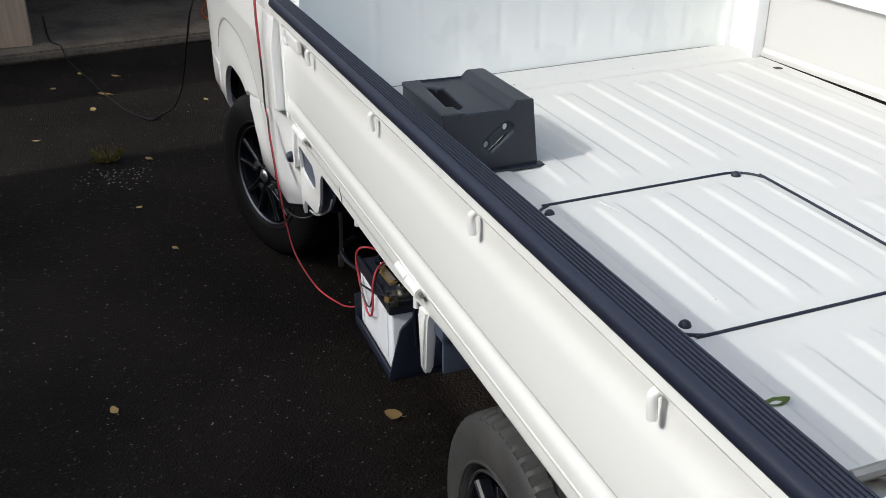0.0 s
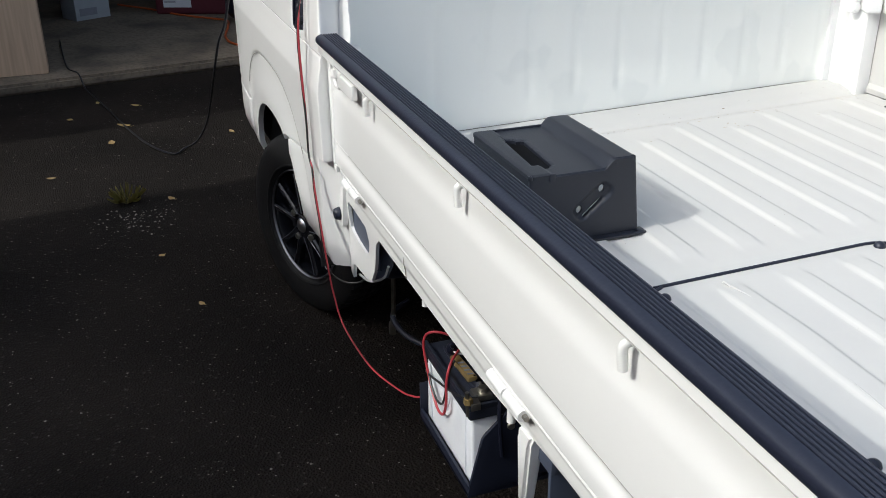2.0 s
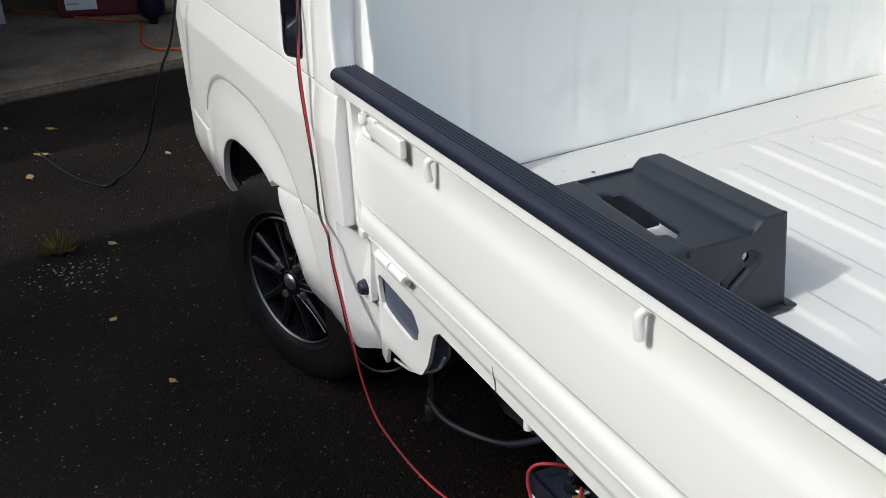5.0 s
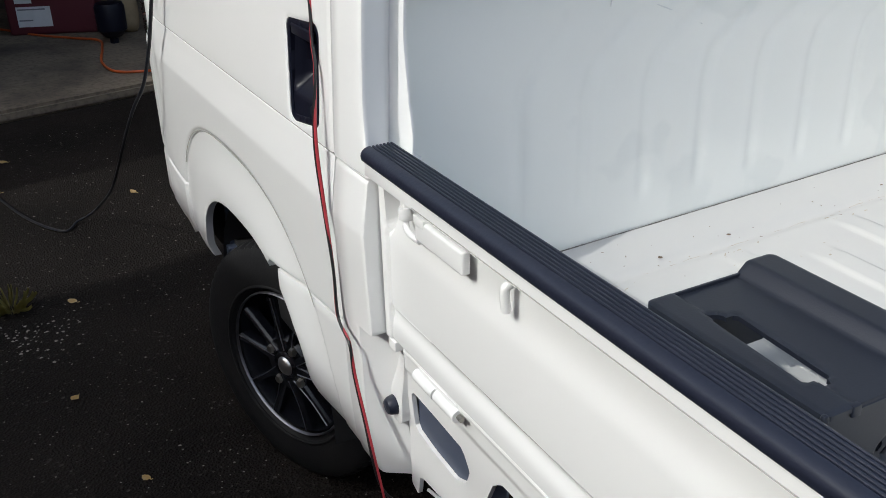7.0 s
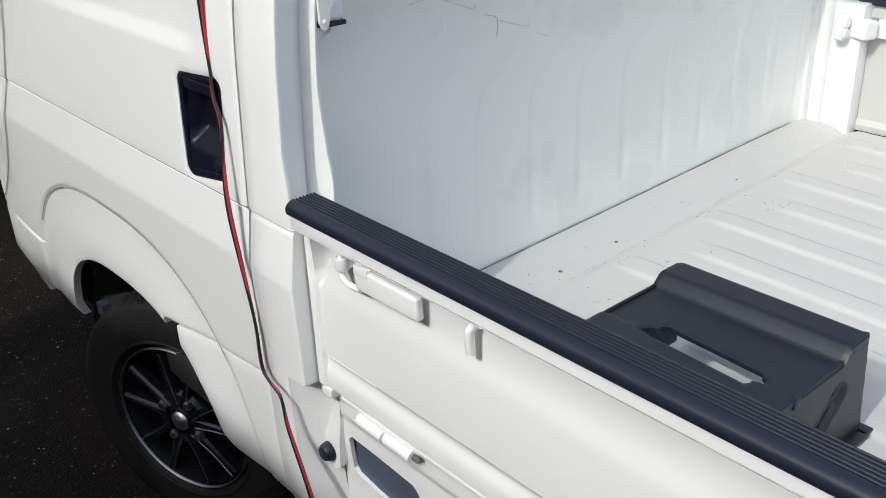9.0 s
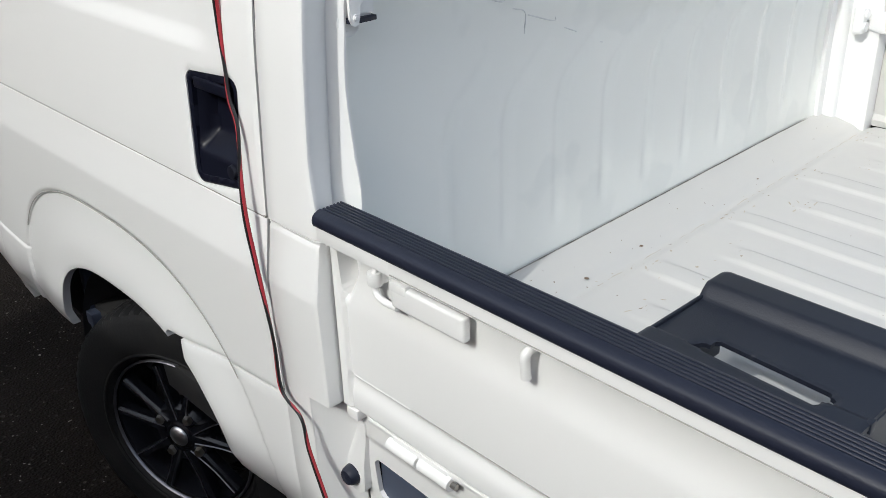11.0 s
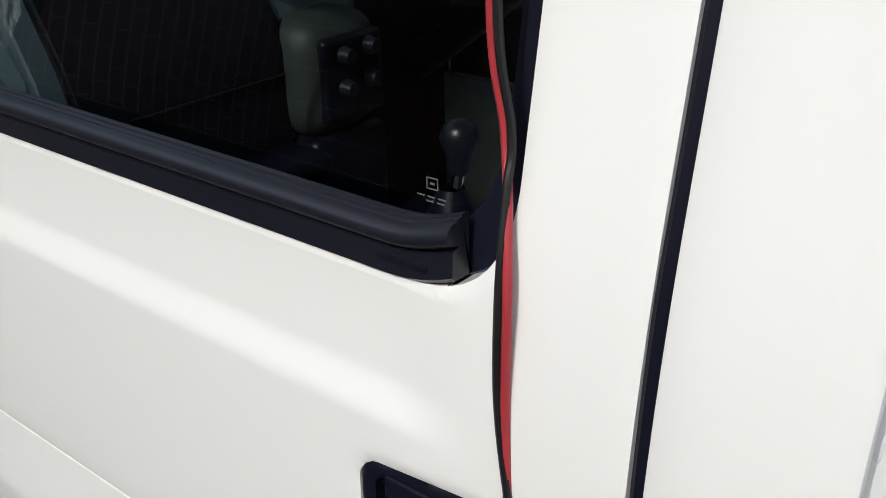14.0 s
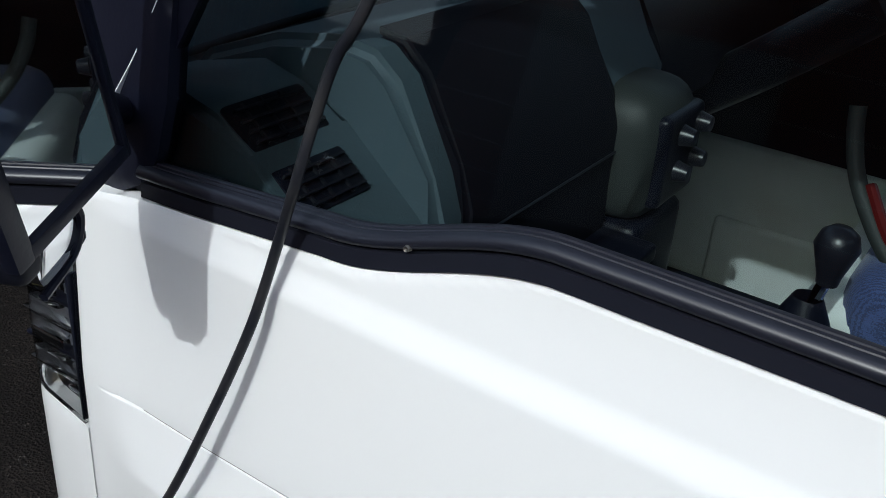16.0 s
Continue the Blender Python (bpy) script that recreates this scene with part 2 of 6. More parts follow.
PAPER = material("paper", (0.72, 0.73, 0.76), 0.8, spread=0.15, scale=25)
INK = material("grey_ink", (0.25, 0.26, 0.30), 0.8, spread=0.2, scale=50)
CARDBOARD = material("pale_carton", (0.40, 0.43, 0.47), 0.8, spread=0.3, scale=6)
TAN = material("tan_canvas", (0.30, 0.23, 0.14), 0.85, spread=0.4, scale=25, bump=0.4, bump_scale=60)
LEAF_GREEN = material("green_leaf", (0.16, 0.24, 0.05), 0.5, spread=0.5, scale=90, tint=(0.2, 0.2, 0.06))
LEAF_DRY = material("dry_leaf", (0.62, 0.45, 0.18), 0.7, spread=0.5, scale=70, tint=(0.7, 0.62, 0.45))
WEED = material("weed_leaf", (0.20, 0.18, 0.05), 0.6, spread=0.5, scale=60, tint=(0.2, 0.16, 0.06))
PEBBLE = material("pebble", (0.26, 0.24, 0.21), 0.8, spread=0.8, scale=60, tint=(0.07, 0.06, 0.052))
CREASE = material("creased_paint", (0.74, 0.75, 0.74), 0.5, spread=0.3, scale=60)
GRIME = material("brown_grime", (0.52, 0.47, 0.39), 0.8, spread=0.8, scale=90, tint=(0.28, 0.22, 0.16))
# dark lines: shade drawn into the door creases, dirt in the drop side seams
CREASE_SHADE_DIRT = material("crease_shade_dirt", (0.34, 0.33, 0.31), 0.8, spread=0.6, scale=30, tint=(0.52, 0.51, 0.49))
SEAM = material("seam_sealer", (0.16, 0.15, 0.13), 0.8, spread=0.8, scale=40, tint=(0.45, 0.44, 0.42))
RUST = material("rust", (0.20, 0.14, 0.10), 0.9, spread=0.5, scale=80)
ETCH = material("etched_mark", (0.10, 0.105, 0.11), 0.7, spread=0.2, scale=200)


def seat_material():
    """Blue woven seat cloth with a small check."""
    m = material("seat_cloth", (0.035, 0.05, 0.13), 0.9, sheen=0.3, bump=0.3, bump_scale=400)
    nt = m.node_tree
    co, ch = nt.nodes.new("ShaderNodeTexCoord"), nt.nodes.new("ShaderNodeTexWave")
    ch.inputs["Scale"].default_value, ch.inputs["Distortion"].default_value = 130, 6
    ch.inputs["Detail"].default_value, ch.inputs["Detail Scale"].default_value = 3, 3
    r = nt.nodes.new("ShaderNodeValToRGB")
    r.color_ramp.elements[0].color, r.color_ramp.elements[1].color = (0.035, 0.05, 0.13, 1), (0.075, 0.11, 0.28, 1)
    nt.links.new(co.outputs["Object"], ch.inputs[0])
    nt.links.new(ch.outputs[0], r.inputs[0])
    nt.links.new(r.outputs[0], nt.nodes["Principled BSDF"].inputs["Base Color"])
    return m


SEAT = seat_material()


# ---- building helpers ----
def thing(name, at, label, category, group="", kind=""):
    """An Empty at the base of a thing whose parts follow."""
    e = new(name)
    e.empty_display_size = 0.1
    e.location = at
    return tagged(e, label, category, group, kind)


def link_mesh(name, bm, mat, parent=None, label="", sharp=38):
    me = bpy.data.meshes.new(name)
    bmesh.ops.recalc_face_normals(bm, faces=bm.faces)
    bm.to_mesh(me)
    bm.free()
    me.materials.append(mat)
    for p in me.polygons:
        p.use_smooth = True
    me.set_sharp_from_angle(angle=radians(sharp))
    ob = new(name, me)
    if parent is not None:
        ob.parent = parent
        if parent.type == "EMPTY" and parent.parent is None:
            ob.matrix_parent_inverse = Matrix.Translation(-Vector(parent.location))
    return tagged(ob, label)


def part(name, bm, mat, parent, label="", sharp=38):
    return link_mesh(name, bm, mat, parent, label, sharp)


def solo(name, bm, mat, label, category, group="", kind="", sharp=38):
    """A thing that is one mesh."""
    return tagged(link_mesh(name, bm, mat, None, label, sharp), label, category, group, kind)


def mesh_of(verts, faces):
    bm = bmesh.new()
    vs = [bm.verts.new(v) for v in verts]
    for f in faces:
        try:
            bm.faces.new([vs[i] for i in f])
        except ValueError:
            pass
    return bm


def block(x0, x1, y0, y1, z0, z1, bevel=0.0, seg=2, turn=None):
    """A bevelled block between two corners, turned about its middle."""
    bm = bmesh.new()
    mid = Vector(((x0 + x1) / 2, (y0 + y1) / 2, (z0 + z1) / 2))
    m = Matrix.Translation(mid) @ (turn if turn else Matrix()) @ Matrix.Diagonal((x1 - x0, y1 - y0, z1 - z0, 1))
    bmesh.ops.create_cube(bm, size=1, matrix=m)
    if bevel > 0:
        bmesh.ops.bevel(bm, geom=bm.edges[:], offset=bevel, segments=seg, profile=0.6, affect="EDGES")
    return bm


def joined(*bms):
    out = bms[0]
    for b in bms[1:]:
        me = bpy.data.meshes.new("tmp")
        b.to_mesh(me)
        b.free()
        out.from_mesh(me)
        bpy.data.meshes.remove(me)
    return out


def islands(bm):
    """The loose pieces of a mesh, each a mesh of its own, largest first."""
    seen, groups = set(), []
    for seed in bm.verts:
        if seed in seen:
            continue
        seen.add(seed)
        group, stack = [], [seed]
        while stack:
            v = stack.pop()
            group.append(v)
            for ed in v.link_edges:
                w = ed.other_vert(v)
                if w not in seen:
                    seen.add(w)
                    stack.append(w)
        groups.append(group)
    groups.sort(key=len, reverse=True)
    out = []
    for group in groups:
        index = {v: i for i, v in enumerate(group)}
        faces = {f for v in group for f in v.link_faces}
        faces = sorted([index[v] for v in f.verts] for f in faces)
        out.append(mesh_of([v.co.copy() for v in group], faces))
    bm.free()
    return out


def moved(bm, m):
    bmesh.ops.transform(bm, matrix=m, verts=bm.verts)
    return bm


def extrude_y(profile, y0, y1, steps=1, caps=True, shift=None):
    """A closed profile of (x, z) drawn along y. shift(y) -> (dx, dz)."""
    n = len(profile)
    verts, faces = [], []
    for k in range(steps + 1):
        y = y0 + (y1 - y0) * k / steps
        dx, dz = shift(y) if shift else (0, 0)
        verts += [(x + dx, y, z + dz) for x, z in profile]
    for k in range(steps):
        for i in range(n):
            j = (i + 1) % n
            faces.append((k * n + i, k * n + j, (k + 1) * n + j, (k + 1) * n + i))
    if caps:
        faces += [tuple(range(n)), tuple(steps * n + i for i in reversed(range(n)))]
    return mesh_of(verts, faces)


def extrude_z(plan, z0, z1, steps=1, caps=True, shift=None):
    """A closed plan of (x, y) drawn along z."""
    n = len(plan)
    verts, faces = [], []
    for k in range(steps + 1):
        z = z0 + (z1 - z0) * k / steps
        dx = shift(z) if shift else 0
        verts += [(x + dx, y, z) for x, y in plan]
    for k in range(steps):
        for i in range(n):
            j = (i + 1) % n
            faces.append((k * n + i, k * n + j, (k + 1) * n + j, (k + 1) * n + i))
    if caps:
        faces += [tuple(range(n)), tuple(steps * n + i for i in reversed(range(n)))]
    return mesh_of(verts, faces)


def spline(points, per=10):
    """A Catmull-Rom curve through the points."""
    p = [Vector(v) for v in points]
    p = [2 * p[0] - p[1], *p, 2 * p[-1] - p[-2]]
    out = []
    for i in range(1, len(p) - 2):
        for k in range(per):
            t = k / per
            a, b, c, d = p[i - 1], p[i], p[i + 1], p[i + 2]
            out.append(0.5 * (2 * b + (c - a) * t + (2 * a - 5 * b + 4 * c - d) * t * t + (3 * b - a - 3 * c + d) * t ** 3))
    out.append(p[-2])
    return out


def tube(points, radius, per=10, sides=10, squash=None):
    """A round cable or rod along a smooth curve."""
    pts = spline(points, per) if per > 1 else [Vector(v) for v in points]
    verts, faces = [], []
    prev = None
    for i, p in enumerate(pts):
        t = (pts[min(i + 1, len(pts) - 1)] - pts[max(i - 1, 0)]).normalized()
        side = prev - t * prev.dot(t) if prev else t.orthogonal()
        side.normalize()
        up = t.cross(side)
        prev = side
        r = radius(i / (len(pts) - 1)) if callable(radius) else radius
        verts += [p + r * (math.cos(a) * side + math.sin(a) * up) for a in (2 * math.pi * k / sides for k in range(sides))]
    n = len(pts)
    for i in range(n - 1):
        for k in range(sides):
            j = (k + 1) % sides
            faces.append((i * sides + k, i * sides + j, (i + 1) * sides + j, (i + 1) * sides + k))
    faces += [tuple(reversed(range(sides))), tuple((n - 1) * sides + k for k in range(sides))]
    return mesh_of(verts, faces)


def lathe(profile, axis_at, segs=48, wobble=None, closed=False):
    """A profile of (x, r) turned about the x-parallel axis through axis_at."""
    ax, ay, az = axis_at
    n = len(profile)
    verts, faces = [], []
    for s in range(segs):
        a = 2 * math.pi * s / segs
        for i, (x, r) in enumerate(profile):
            rr = r - (wobble(i, s) if wobble else 0)
            verts.append((ax + x, ay + rr * math.cos(a), az + rr * math.sin(a)))
    for s in range(segs):
        q = (s + 1) % segs
        for i in range(n if closed else n - 1):
            j = (i + 1) % n
            faces.append((s * n + i, s * n + j, q * n + j, q * n + i))
    return mesh_of(verts, faces)


def smooth(a, b, t):
    u = np.clip((t - a) / (b - a), 0, 1)
    return u * u * (3 - 2 * u)


def smin(a, b, k):
    h = np.clip(0.5 + 0.5 * (b - a) / k, 0, 1)
    return b + (a - b) * h - k * h * (1 - h)


def poly_inside(pts, r=0.0):
    """Signed distance into a convex or concave polygon of (u, v), rounded by r."""
    pts = np.array(pts, float)

    def f(u, v):
        d = np.full(np.shape(u), 1e9)
        inside = np.zeros(np.shape(u), bool)
        for (ax, ay), (bx, by) in zip(pts, np.roll(pts, -1, 0)):
            ex, ey = bx - ax, by - ay
            t = np.clip(((u - ax) * ex + (v - ay) * ey) / (ex * ex + ey * ey), 0, 1)
            d = np.minimum(d, np.hypot(u - ax - t * ex, v - ay - t * ey))
            cross = ((ay > v) != (by > v)) & (u < ex * (v - ay) / (by - ay + 1e-12) + ax)
            inside ^= cross
        return np.where(inside, d, -d) + r

    return f


def sheet(us, vs, inside, place, rim=(0.0, 0.0, 0.0), edge=0.0):
    """A curved panel over a grid of (u, v), trimmed neatly where inside(u, v) < 0; its border is folded back by rim."""
    U, V = np.meshgrid(us, vs, indexing="ij")
    nu, nv = U.shape
    cell = np.minimum(np.minimum(np.gradient(us)[:, None], np.gradient(vs)[None, :]) * np.ones_like(U), 0.02)
    h = 1e-4
    big = np.maximum(np.gradient(us)[:, None], np.gradient(vs)[None, :]) * np.ones_like(U)
    S = inside(U, V)
    near = np.abs(S) < 0.72 * big
    for _ in range(3):
        S = inside(U, V)
        gu, gv = (inside(U + h, V) - S) / h, (inside(U, V + h) - S) / h
        g2 = np.maximum(gu * gu + gv * gv, 1e-6)
        U = np.where(near, U - S * gu / g2, U)
        V = np.where(near, V - S * gv / g2, V)
    S = inside(U, V)
    S = np.where(near & (np.abs(S) < 2e-3), 0, S)
    ok = S >= -1e-6
    P = place(U, V)
    if edge:
        P = P + np.where(near & ok, 1.0, 0.0)[..., None] * np.array(rim) * edge
    idx = lambda i, j: i * nv + j  # noqa: E731
    faces = []
    for i in range(nu - 1):
        for j in range(nv - 1):
            quad = [(i, j), (i + 1, j), (i + 1, j + 1), (i, j + 1)]
            keep = [q for q in quad if ok[q]]
            if len(keep) >= 3:
                if len(keep) == 3 or not all(near[q] for q in quad) or inside(np.mean([U[q] for q in quad]), np.mean([V[q] for q in quad])) > 0:
                    faces.append(tuple(idx(*q) for q in keep))
    used = sorted({v for f in faces for v in f})
    remap = {v: k for k, v in enumerate(used)}
    verts = [tuple(P.reshape(-1, 3)[v]) for v in used]
    faces = [tuple(remap[v] for v in f) for f in faces]
    if any(rim):
        count = {}
        for f in faces:
            for a, b in zip(f, f[1:] + f[:1]):
                count.setdefault((min(a, b), max(a, b)), []).append((a, b))
        fold = {}
        for (a, b), seen in count.items():
            if len(seen) == 1:
                p, q = seen[0]
                for v in (p, q):
                    if v not in fold:
                        fold[v] = len(verts)
                        verts.append(tuple(np.array(verts[v]) + np.array(rim)))
                faces.append((q, p, fold[p], fold[q]))
    return mesh_of(verts, faces)


def grid_lines(a, b, step, fine=()):
    """Grid lines from a to b, closer together round the places in fine."""
    out = set(np.round(np.arange(a, b + step / 2, step), 5))
    for c, half, s in fine:
        out = {v for v in out if abs(v - c) > half} | set(np.round(np.arange(c - half, c + half + s / 2, s), 5))
    return np.array(sorted(v for v in out if a <= v <= b + step))


# ---- ground and surroundings ----
GARAGE_TURN = 0.16  # slope of the garage front against the truck's cross axis


def build_ground():
    bm = bmesh.new()
    bmesh.ops.create_grid(bm, x_segments=40, y_segments=40, size=150)
    solo("ground", bm, ASPHALT, "dark worn tarmac with small pale chips and stains", "ground", kind="structure")


build_ground()
garage_m = pose(0.0, 3.70, 0, 0, 0, math.degrees(math.atan(GARAGE_TURN)))


def garage_box(name, x0, x1, y0, y1, z0, z1, mat, label, bevel=0.004):
    """A piece of the garage, in its own axes: x along its front, y into it."""
    return solo(name, moved(block(x0, x1, y0, y1, z0, z1, bevel), garage_m), mat, label, "wall", kind="structure")


def build_garage():
    slab = extrude_y([(-4, 0.0), (-4, 0.06), (5, 0.06), (5, 0.0)], 0.0, 6.0)
    bmesh.ops.bevel(slab, geom=slab.edges[:], offset=0.015, segments=2, affect="EDGES")
    solo("garage_floor", moved(slab, garage_m), CONCRETE, "stained concrete garage slab with a worn rounded edge", "floor", kind="structure")
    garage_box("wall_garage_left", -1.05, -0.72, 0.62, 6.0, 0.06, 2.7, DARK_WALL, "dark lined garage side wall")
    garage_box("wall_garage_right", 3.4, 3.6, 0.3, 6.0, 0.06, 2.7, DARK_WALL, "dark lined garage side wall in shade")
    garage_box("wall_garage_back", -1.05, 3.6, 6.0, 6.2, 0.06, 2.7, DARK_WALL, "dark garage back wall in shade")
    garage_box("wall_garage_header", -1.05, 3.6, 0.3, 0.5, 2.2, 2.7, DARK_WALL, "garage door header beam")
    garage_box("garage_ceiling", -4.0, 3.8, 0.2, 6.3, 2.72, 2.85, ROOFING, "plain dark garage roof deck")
    garage_box("wall_garage_front", -4.0, -1.06, 0.35, 0.60, 0.06, 2.7, BRICK, "brick garage front wall")


build_garage()
FAR_EDGE = 2.42
# unseen brick yard walls, stepped to shade the tarmac; sun comes over the low stretch
solo("wall_west_near", block(-3.3, -3.0, -9.0, -0.60, 0, 2.72, 0.004), BRICK, "unseen brick yard wall placed to shade the tarmac", "wall", kind="structure")
solo("wall_west_middle", block(-3.31, -2.99, -0.60, 1.38, 0, 2.93, 0.004), BRICK, "unseen higher stretch of brick yard wall placed to shade the lower cab", "wall", kind="structure")
# unseen tall wall, added to block the sky reflected in the window
solo("wall_house_west", block(-12.4, -12.0, -6.0, 12.0, 0, 8.0, 0.02), BRICK, "unseen brick wall added to keep bright sky out of the side glass", "wall", kind="structure")
solo("wall_west_low", block(-3.29, -3.01, 1.38, FAR_EDGE, 0, 1.70, 0.004), BRICK, "unseen low stretch of brick yard wall that lets sunlight over", "wall", kind="structure")
solo("wall_west_far", block(-3.3, -3.0, FAR_EDGE, 9.0, 0, 2.88, 0.004), BRICK, "unseen brick yard wall placed to shade the tarmac", "wall", kind="structure")
# unseen wall, added to darken what shows through the cab's far window
solo("wall_east", block(4.2, 4.35, -9.0, 9.0, 0, 2.4, 0.004), DARK_BACKDROP, "unseen dark wall added to keep the view through the cab dark", "wall", kind="structure")
solo("wall_south", block(-3.3, 9.0, -9.3, -9.0, 0, 2.2, 0.004), BRICK, "brick yard wall closing the place", "wall", kind="structure")


# ---- the truck ----
truck = thing("pickup_truck", (0.74, -0.25, 0), "small white flatbed pickup truck with black rail caps and alloy wheels", "truck")

Z_CREASE = 0.912
SIDE_Z = [0.34, 0.40, 0.44, 0.52, 0.70, 0.83, 0.865, 0.885, 0.9082, 0.9096, 0.9116, 0.9128, 0.93, 1.05, 1.102, 1.107, 1.124, 1.129, 1.160, 1.190, 1.1955, 1.201, 1.206, 1.35, 1.75]
SIDE_X = [0.040, 0.018, 0.006, 0.0, -0.003, -0.006, -0.001, 0.0022, 0.0052, 0.0125, 0.0125, 0.0040, 0.0036, 0.0038, 0.0036, 0.0044, 0.0092, 0.0102, 0.0112, 0.0115, 0.0125, 0.0150, 0.0185, 0.036, 0.108]
PLAIN_X = [0.040, 0.018, 0.006, 0.0, -0.003, -0.006, -0.001, 0.0022, 0.0052, 0.0110, 0.0110, 0.0042, 0.0040] + [0.004] * 12


def tuck(z):
    return 0.0135 * np.clip((z - 0.92) / 0.26, 0, 1)


def lean(z):
    """How far the cab's side leans in above its waist."""
    u = np.clip(z - 1.10, 0, 0.17)
    return np.where(z > 1.10, 0.00936 + 0.052 * u + 0.391 * u * u + 0.185 * np.maximum(0, z - 1.27), 0.052 * np.clip(z - 0.92, 0, 0.18))


def arch_in(y, z):
    """Distance outside the wheel opening."""
    q = (np.abs((y - 0.625) / 0.335) ** 2.6 + np.abs((z - 0.27) / 0.352) ** 2.6) ** (1 / 2.6)
    return (q - 1) * 0.33


def flare_in(y, z):
    q = (np.abs((y - 0.640) / 0.468) ** 2.7 + np.abs((z - 0.27) / 0.488) ** 2.7) ** (1 / 2.7)
    return (1 - q) * 0.45


def window_bottom(y):
    return 1.1925 - 0.047 * smooth(0.76, 0.955, y) - 0.09 * np.maximum(0, y - 0.955)


def window_in(y, z):
    """Signed distance into the door's window opening."""
    a = smin(z - window_bottom(y), y - 0.191, 0.070)
    a = smin(a, (1.235 - 0.50 * (z - 1.13) - y) * 0.9, 0.03)
    return smin(a, 1.64 - z, 0.06)


def handle_in(y, z):
    return poly_inside([(0.180, 1.063), (0.273, 1.055), (0.270, 0.934), (0.187, 0.947)], 0.017)(y, z)


def side_x(y, z):
    """The cab's side: x over (y, z)."""
    fade = smooth(0.20, 0.27, y)
    x = np.interp(z, SIDE_Z, SIDE_X) * fade + (np.interp(z, SIDE_Z, PLAIN_X) + np.where(z > 0.93, lean(z) - tuck(z), 0.0)) * (1 - fade)
    nose = smooth(1.16, 1.23, y)
    x = x * (1 - nose) + np.interp(z, [0.34, 0.44, 1.2, 1.75], [0.036, 0.0, -0.002, 0.102]) * nose
    x = x + tuck(z) + 0.18 * np.maximum(0, y - 1.06) ** 2
    s = flare_in(y, z)
    x = x + (0.0046 * smooth(-0.0012, 0.0024, s) + 0.0050 * np.exp(-((s + 0.0005) / 0.0024) ** 2) - 0.0110 * smooth(0.001, 0.110, s)) * smooth(0.36, 0.44, z)
    x = x + 0.004 * np.exp(-((z - (0.545 + 0.02 * (y - 1.05))) / 0.004) ** 2) * smooth(1.05, 1.08, y)
    return x


def side_place(dx=0.0):
    return lambda y, z: np.stack([side_x(y, z) + dx, y, z], -1)


def door_front(z):
    return 1.258 - 0.02 * np.maximum(0, z - 0.77)


def door_bottom(y):
    return np.where(y < 0.45, 0.617 + 0.10 * (0.39 - y), 0.40)


def shut_y(z):
    """Line of the door's rear edge."""
    return 0.1125 + 0.0 * z


def door_in(y, z):
    a = np.minimum(smin(y - shut_y(z) - 0.0060, z - door_bottom(y), 0.018), door_front(z) - y)
    a = np.minimum(a, arch_in(y, z))
    a = np.minimum(a, -window_in(y, z))
    a = np.minimum(a, np.minimum(np.where(z > 1.112, (1.236 - 0.50 * (z - 1.13) - y) * 0.88, 1.0), 1.69 - z))
    return np.minimum(a, -handle_in(y, z))


FINE_Z = ((Z_CREASE - 0.0012, 0.006, 0.0006), (1.115, 0.020, 0.0025), (1.197, 0.012, 0.002), (0.545, 0.012, 0.002))
skins = islands(sheet(grid_lines(0.09, 1.42, 0.0045), grid_lines(0.395, 1.70, 0.0045, FINE_Z), door_in, side_place(), (0.016, 0, 0), 0.12))
door = part("door", skins[0], PAINT, truck, "white door with a pressed waist crease and flared wheel arch", 50)
for skin in skins[1:]:
    part("door_edge", skin, PAINT, door, sharp=50)


# thin dark tubes stand in for shade along the waist crease and arch flare
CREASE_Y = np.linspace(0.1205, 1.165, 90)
part("crease_line", tube([(float(side_x(np.array(y), np.array(0.9075))) + 0.0016, float(y), 0.9106) for y in CREASE_Y], 0.0012, 1, 6), CREASE_SHADE_DIRT, door, "dark line drawn as shade in the waist crease")
ARCH_A = np.linspace(0.30, math.pi - 0.62, 70)
arch_line = [(0.640 + math.copysign(0.468 * abs(math.cos(a)) ** (2 / 2.7), math.cos(a)), 0.27 + 0.488 * math.sin(a) ** (2 / 2.7)) for a in ARCH_A]
arch_line = [(y, z) for y, z in arch_line if 0.20 < y < 1.10 and z > 0.60]
part("arch_crease", tube([(float(side_x(np.array(y), np.array(z + 0.008))) + 0.0016, y, z + 0.0005) for y, z in arch_line], 0.0011, 1, 6), CREASE_SHADE_DIRT, door, "dark line drawn as shade along the wheel arch flare")


def sill_in(y, z):
    top = np.where(y < 0.09, 0.655, 0.612 + 0.10 * (0.39 - y))
    a = np.minimum(np.minimum(y - 0.110, 0.405 - y), np.minimum(top - z, z - (0.405 - 0.04 * (y > 9))))
    return np.minimum(a, arch_in(y, z))


part("rocker_panel", sheet(grid_lines(-0.02, 0.42, 0.008), grid_lines(0.39, 0.66, 0.008), sill_in, side_place(), (0.03, 0, 0), 0.06), PAINT, truck, sharp=50)

PILLAR_PLAN = [(0.022, 0.1085), (0.003, 0.1085), (0.0015, 0.1065), (0.0020, 0.083), (0.0024, 0.054), (0.0028, 0.037), (0.0034, 0.0285), (0.0044, 0.0238), (0.0060, 0.0210), (0.0085, 0.0202), (0.0120, 0.0210), (0.0200, 0.0240), (0.040, 0.0330), (0.0525, 0.0398), (0.0545, 0.0425),
               (0.0565, 0.044), (0.060, 0.050), (0.066, 0.08), (0.10, 0.08), (0.10, 0.1085)]
